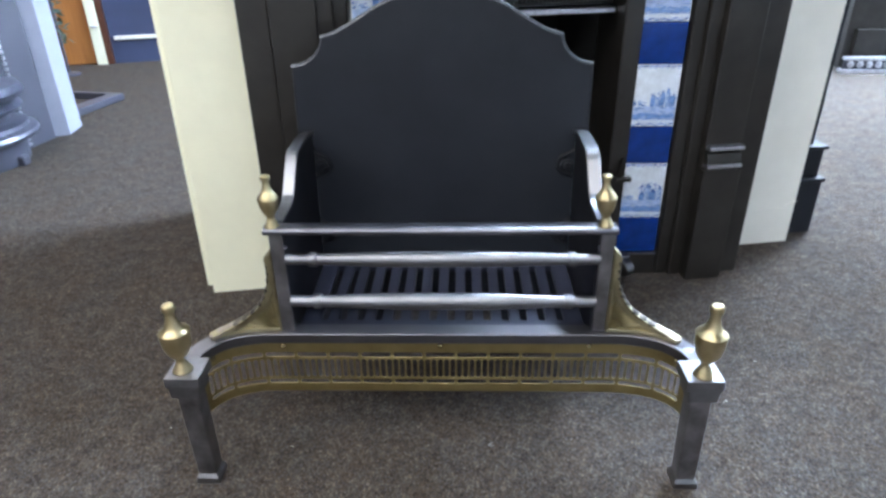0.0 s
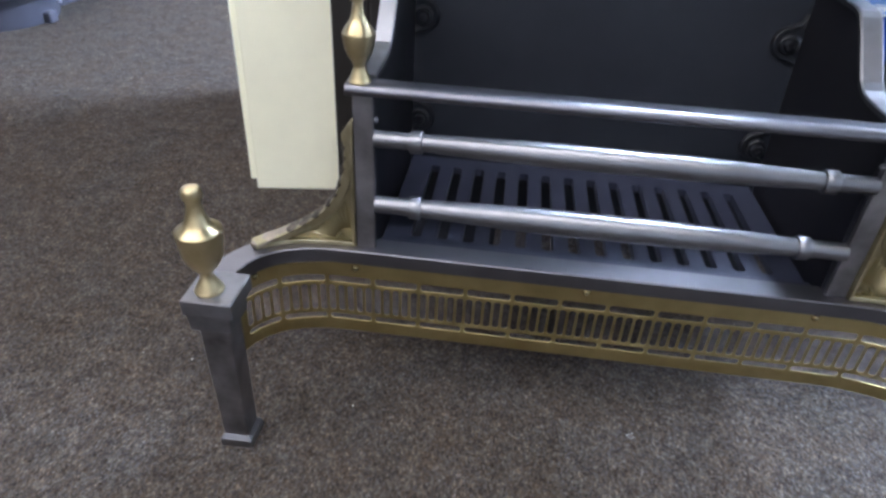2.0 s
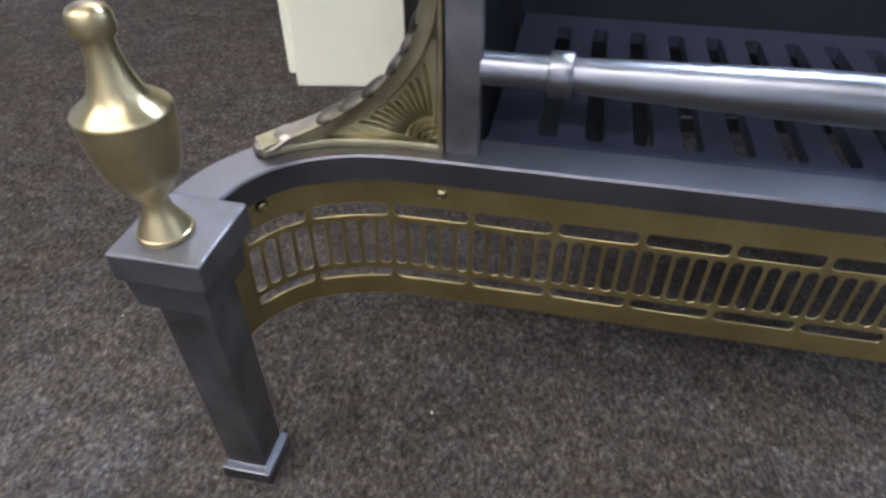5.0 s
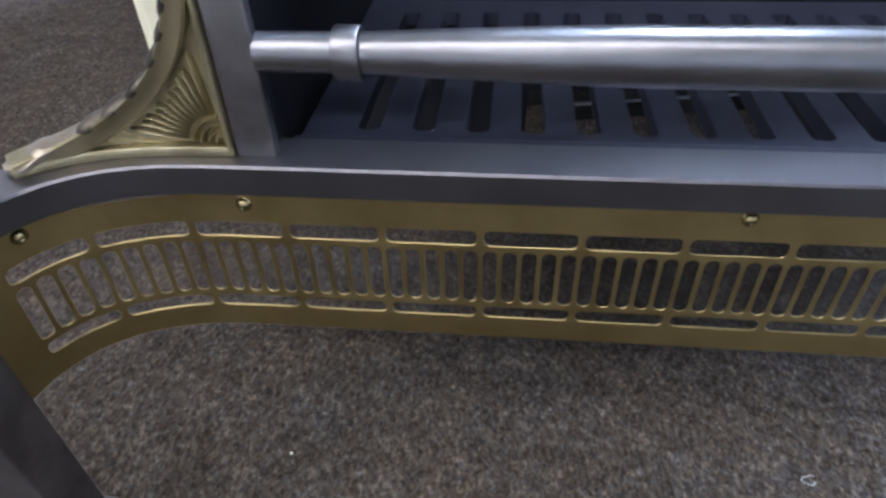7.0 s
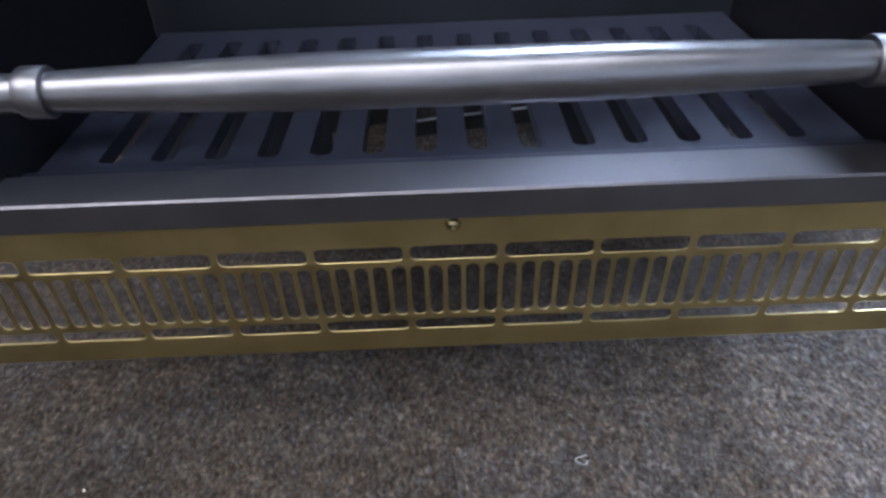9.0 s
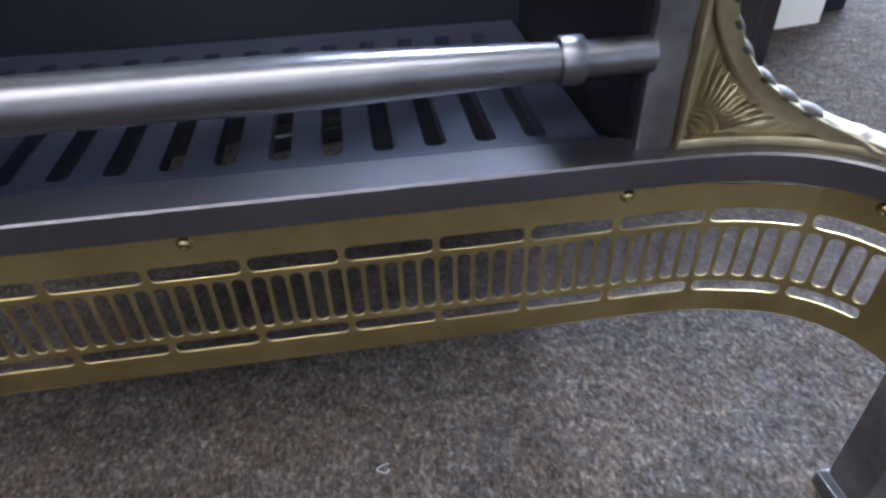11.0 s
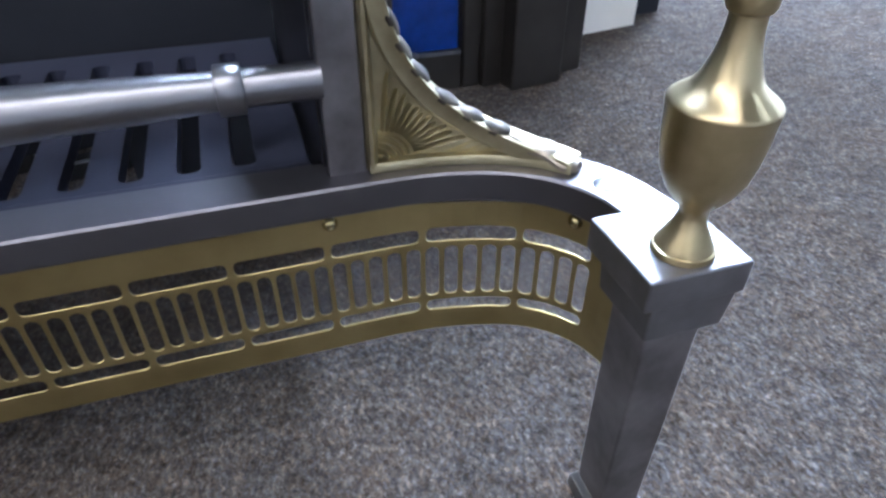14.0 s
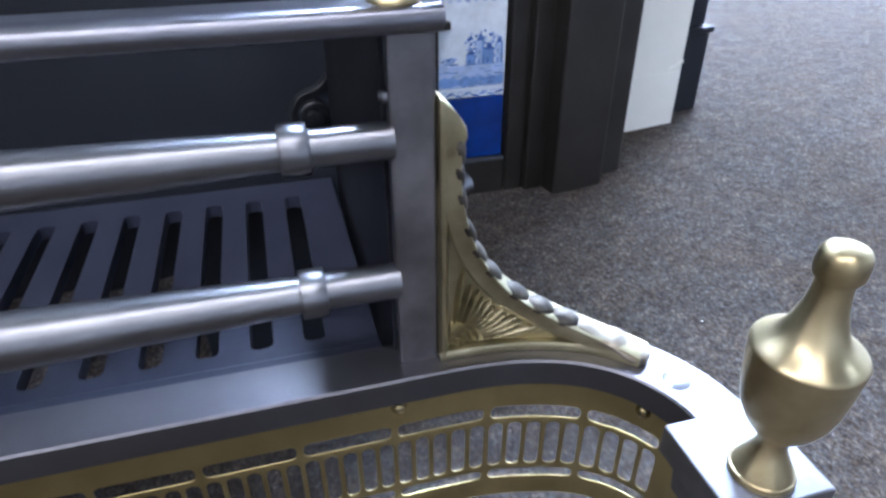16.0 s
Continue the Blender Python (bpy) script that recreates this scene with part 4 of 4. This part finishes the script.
prism(bm, [(-0.048, -0.026), (0.0, 0.0), (-0.018, 0.130), (-0.20, 0.130)], flat, 0.0, 2.3)
part("panel", bm, SHADED_WHITE, board)
bm = bmesh.new()
prism(bm, [(-0.050, -0.0292), (0.0015, -0.0012), (0.0, 0.012), (-0.051, -0.016)], flat, 0.0, 0.21)
part("plinth", bm, SHADED_WHITE, board)
insert = thing("fireplace_insert", (-1.676, 1.752, 0.0), 80, "grey-blue cast iron fireplace insert with rope beading", "fireplace")
part("panel", solid_box(-0.70, -0.002, 0.0, 0.06, 0.0, 1.1, 0.004), GREY_BLUE, insert)
bead = lathe(bmesh.new(), [(0.002, -0.008), (0.006, -0.005), (0.007, 0.0), (0.006, 0.005), (0.002, 0.008)], n=8)
first = part("bead", bead, SILVER, insert)
first.matrix_basis = pose(-0.147, -0.005, 0.02)
for k in range(1, 50):
    repeat(first, insert, (-0.147, -0.005, 0.02 + 0.021 * k))

# The insert's bowed fire basket, built as a full round body.
stove = thing("bowed_basket", (-1.823, 1.417, 0.0), 0, "bowed grey-blue cast iron fire basket with stacked rings", "stove")
part("base", lathe(bmesh.new(), [(0.205, 0.0), (0.21, 0.01), (0.21, 0.085), (0.205, 0.09)], n=48), GREY_BLUE, stove, smooth=True)
part("lower_ring", lathe(bmesh.new(), [(0.20, 0.09), (0.255, 0.098), (0.265, 0.112), (0.260, 0.124), (0.235, 0.132), (0.232, 0.146), (0.21, 0.152), (0.18, 0.158)], n=48), POT_IRON, stove, smooth=True)
part("waist", lathe(bmesh.new(), [(0.18, 0.158), (0.17, 0.17), (0.17, 0.186)], n=48), GREY_BLUE, stove, smooth=True)
part("middle_ring", lathe(bmesh.new(), [(0.17, 0.186), (0.220, 0.194), (0.232, 0.207), (0.220, 0.220), (0.19, 0.230)], n=48), POT_IRON, stove, smooth=True)
part("upper_ring", lathe(bmesh.new(), [(0.19, 0.230), (0.235, 0.240), (0.250, 0.262), (0.235, 0.285), (0.18, 0.30), (0.15, 0.36), (0.12, 0.55)], n=48), POT_IRON, stove, smooth=True)
part("foot", solid_box(0.185, 0.232, -0.02, 0.02, 0.0, 0.035, 0.006), GREY_BLUE, stove)

# low iron kerb on the carpet
kerb = thing("hearth_kerb", (-1.694, 2.408, 0.0), -11, "low grey iron hearth kerb lying on carpet", "fender")
part("front_bar", solid_box(-0.076, 0.0, -0.85, 0.0, 0.0, 0.034, 0.005), GREY_BLUE, kerb)
part("side_bar", solid_box(-0.62, -0.078, -0.028, 0.0, 0.0, 0.033, 0.005), GREY_BLUE, kerb)

# far wall with a door, its frame and a dado
door = thing("wood_door", (-2.301, 3.316, 0.0), 17, "orange-brown varnished wooden door, closed", "door")
part("leaf", solid_box(-0.75, -0.002, 0.02, 0.06, 0.008, 2.02, 0.003), ORANGE_WOOD, door)
part("frame", solid_box(0.0, 0.058, 0.0, 0.08, 0.0, 2.1, 0.004), CREAM, door)
part("handle", solid_box(0.015, 0.048, -0.03, -0.001, 0.23, 0.245, 0.004), SILVER, door, "chrome handle")
pillar = thing("wood_post", (-2.301, 3.316, 0.0), 17, "dark red-brown wooden post", "post")
part("shaft", solid_box(0.060, 0.100, 0.01, 0.08, 0.0, 2.1, 0.004), DARK_WOOD, pillar)
navy = thing("wall_navy", (-2.301, 3.316, 0.0), 17, "navy blue painted wall with a pale dado rail", "wall", kind="structure")
part("panel", solid_box(0.102, 1.7, 0.03, 0.10, 0.0, 2.3), NAVY, navy)
part("dado_rail", solid_box(0.128, 1.7, 0.012, 0.029, 0.145, 0.168, 0.004), WHITE, navy)

# trailing greenery in front of the door
random.seed(7)
plant = thing("hanging_plant", (-2.32, 3.02, 0.0), 0, "dark green trailing plant on a thin stand", "plant")
bm = bmesh.new()
lathe(bm, [(0.06, 0.0), (0.06, 0.01), (0.008, 0.02), (0.006, 1.10), (0.004, 1.11)], n=12)
part("stand", bm, GREY_BLUE, plant, smooth=True)
bm = bmesh.new()
for k in range(130):
    z = random.uniform(0.16, 1.1)
    a = random.uniform(0, 6.28)
    rr = random.uniform(0.01, 0.06)
    m = pose(rr * math.cos(a), rr * math.sin(a), z, random.uniform(-70, 70), random.uniform(-70, 70), random.uniform(0, 360))
    vs = [bm.verts.new(m @ Vector(p)) for p in ((0, -0.03, 0), (0.012, -0.005, 0.003), (0, 0.03, 0), (-0.012, -0.005, 0.003))]
    bm.faces.new(vs)
tagged(part("foliage", bm, LEAF, plant), kind="stuff")

# ---- things further off, beyond the right of the fireplace ----
far = thing("fireplace", (2.20, 2.92, 0.0), -3, "dark cast iron fireplace standing behind a silvered fender", "fireplace")
part("jamb", solid_box(0.02, 0.26, 0.10, 0.30, 0.0, 1.2, 0.004), OLD_IRON, far)
part("plinth", solid_box(0.06, 0.22, 0.06, 0.099, 0.0, 0.22, 0.004), OLD_IRON, far)
# Solid slab: the dark of the hollow is put into its colour.
part("opening", solid_box(0.265, 1.2, 0.22, 0.30, 0.0, 1.2, 0.004), DULL_BLACK, far)
part("rod", lathe(bmesh.new(), [(0.008, 0.0), (0.008, 0.5), (0.014, 0.505), (0.014, 0.52), (0.003, 0.53)], pose(0.34, 0.14, 0.09, 0, 8, 0), 12), SILVER, far, smooth=True)
fender = thing("fender", (2.20, 2.92, 0.0), -3, "low silvered iron fender with pierced pattern, on carpet", "fender")
part("rail", solid_box(-0.02, 1.2, -0.05, 0.0, 0.070, 0.088, 0.004), SILVER, fender)
part("base", solid_box(-0.03, 1.2, -0.06, 0.01, 0.0, 0.022, 0.004), SILVER, fender)
part("web", solid_box(-0.02, 1.2, -0.03, -0.022, 0.022, 0.070), GREY_BLUE, fender)
boss = lathe(bmesh.new(), [(0.020, 0.0), (0.016, 0.006), (0.004, 0.010)], n=12)
first = part("boss", boss, SILVER, fender)
first.matrix_basis = pose(0.02, -0.031, 0.046, 90, 0, 0)
for k in range(1, 24):
    repeat(first, fender, (0.02 + 0.05 * k, -0.031, 0.046), (90, 0, 0))

# lint on the carpet before the grate
thread = bmesh.new()
secs = []
for k in range(22):
    a = radians(20 + 300 * k / 21)
    rad = 0.0042 + 0.0008 * math.sin(3 * a)
    cx, cy = rad * math.cos(a), rad * 0.75 * math.sin(a)
    secs.append([(cx + 0.0004 * math.cos(a) * math.cos(w), cy + 0.0004 * math.sin(a) * math.cos(w), 0.0004 + 0.0004 * math.sin(w)) for w in (0, 1.57, 3.14, 4.71)])
along(thread, secs)
curl = mesh_object("thread", thread, GROUT, True)
curl.matrix_basis = pose(0.0845, -0.0145, 0.0, 0, 0, 20)
tagged(curl, "small curled pale thread lying on the carpet", "thread")
random.seed(11)
for x, y in ((-0.254, -0.023), (-0.31, -0.20), (0.24, -0.13), (0.52, 0.10), (0.62, 0.22), (-0.48, 0.02)):
    bm = bmesh.new()
    bmesh.ops.create_icosphere(bm, subdivisions=1, radius=0.0009)
    for v in bm.verts:
        v.co *= random.uniform(0.7, 1.3)
    crumb = mesh_object("crumb", bm, WHITE, True)
    crumb.matrix_basis = pose(x, y, 0.0008)
    tagged(crumb, "tiny white crumb lying on the carpet", "crumb", "crumbs on the carpet")
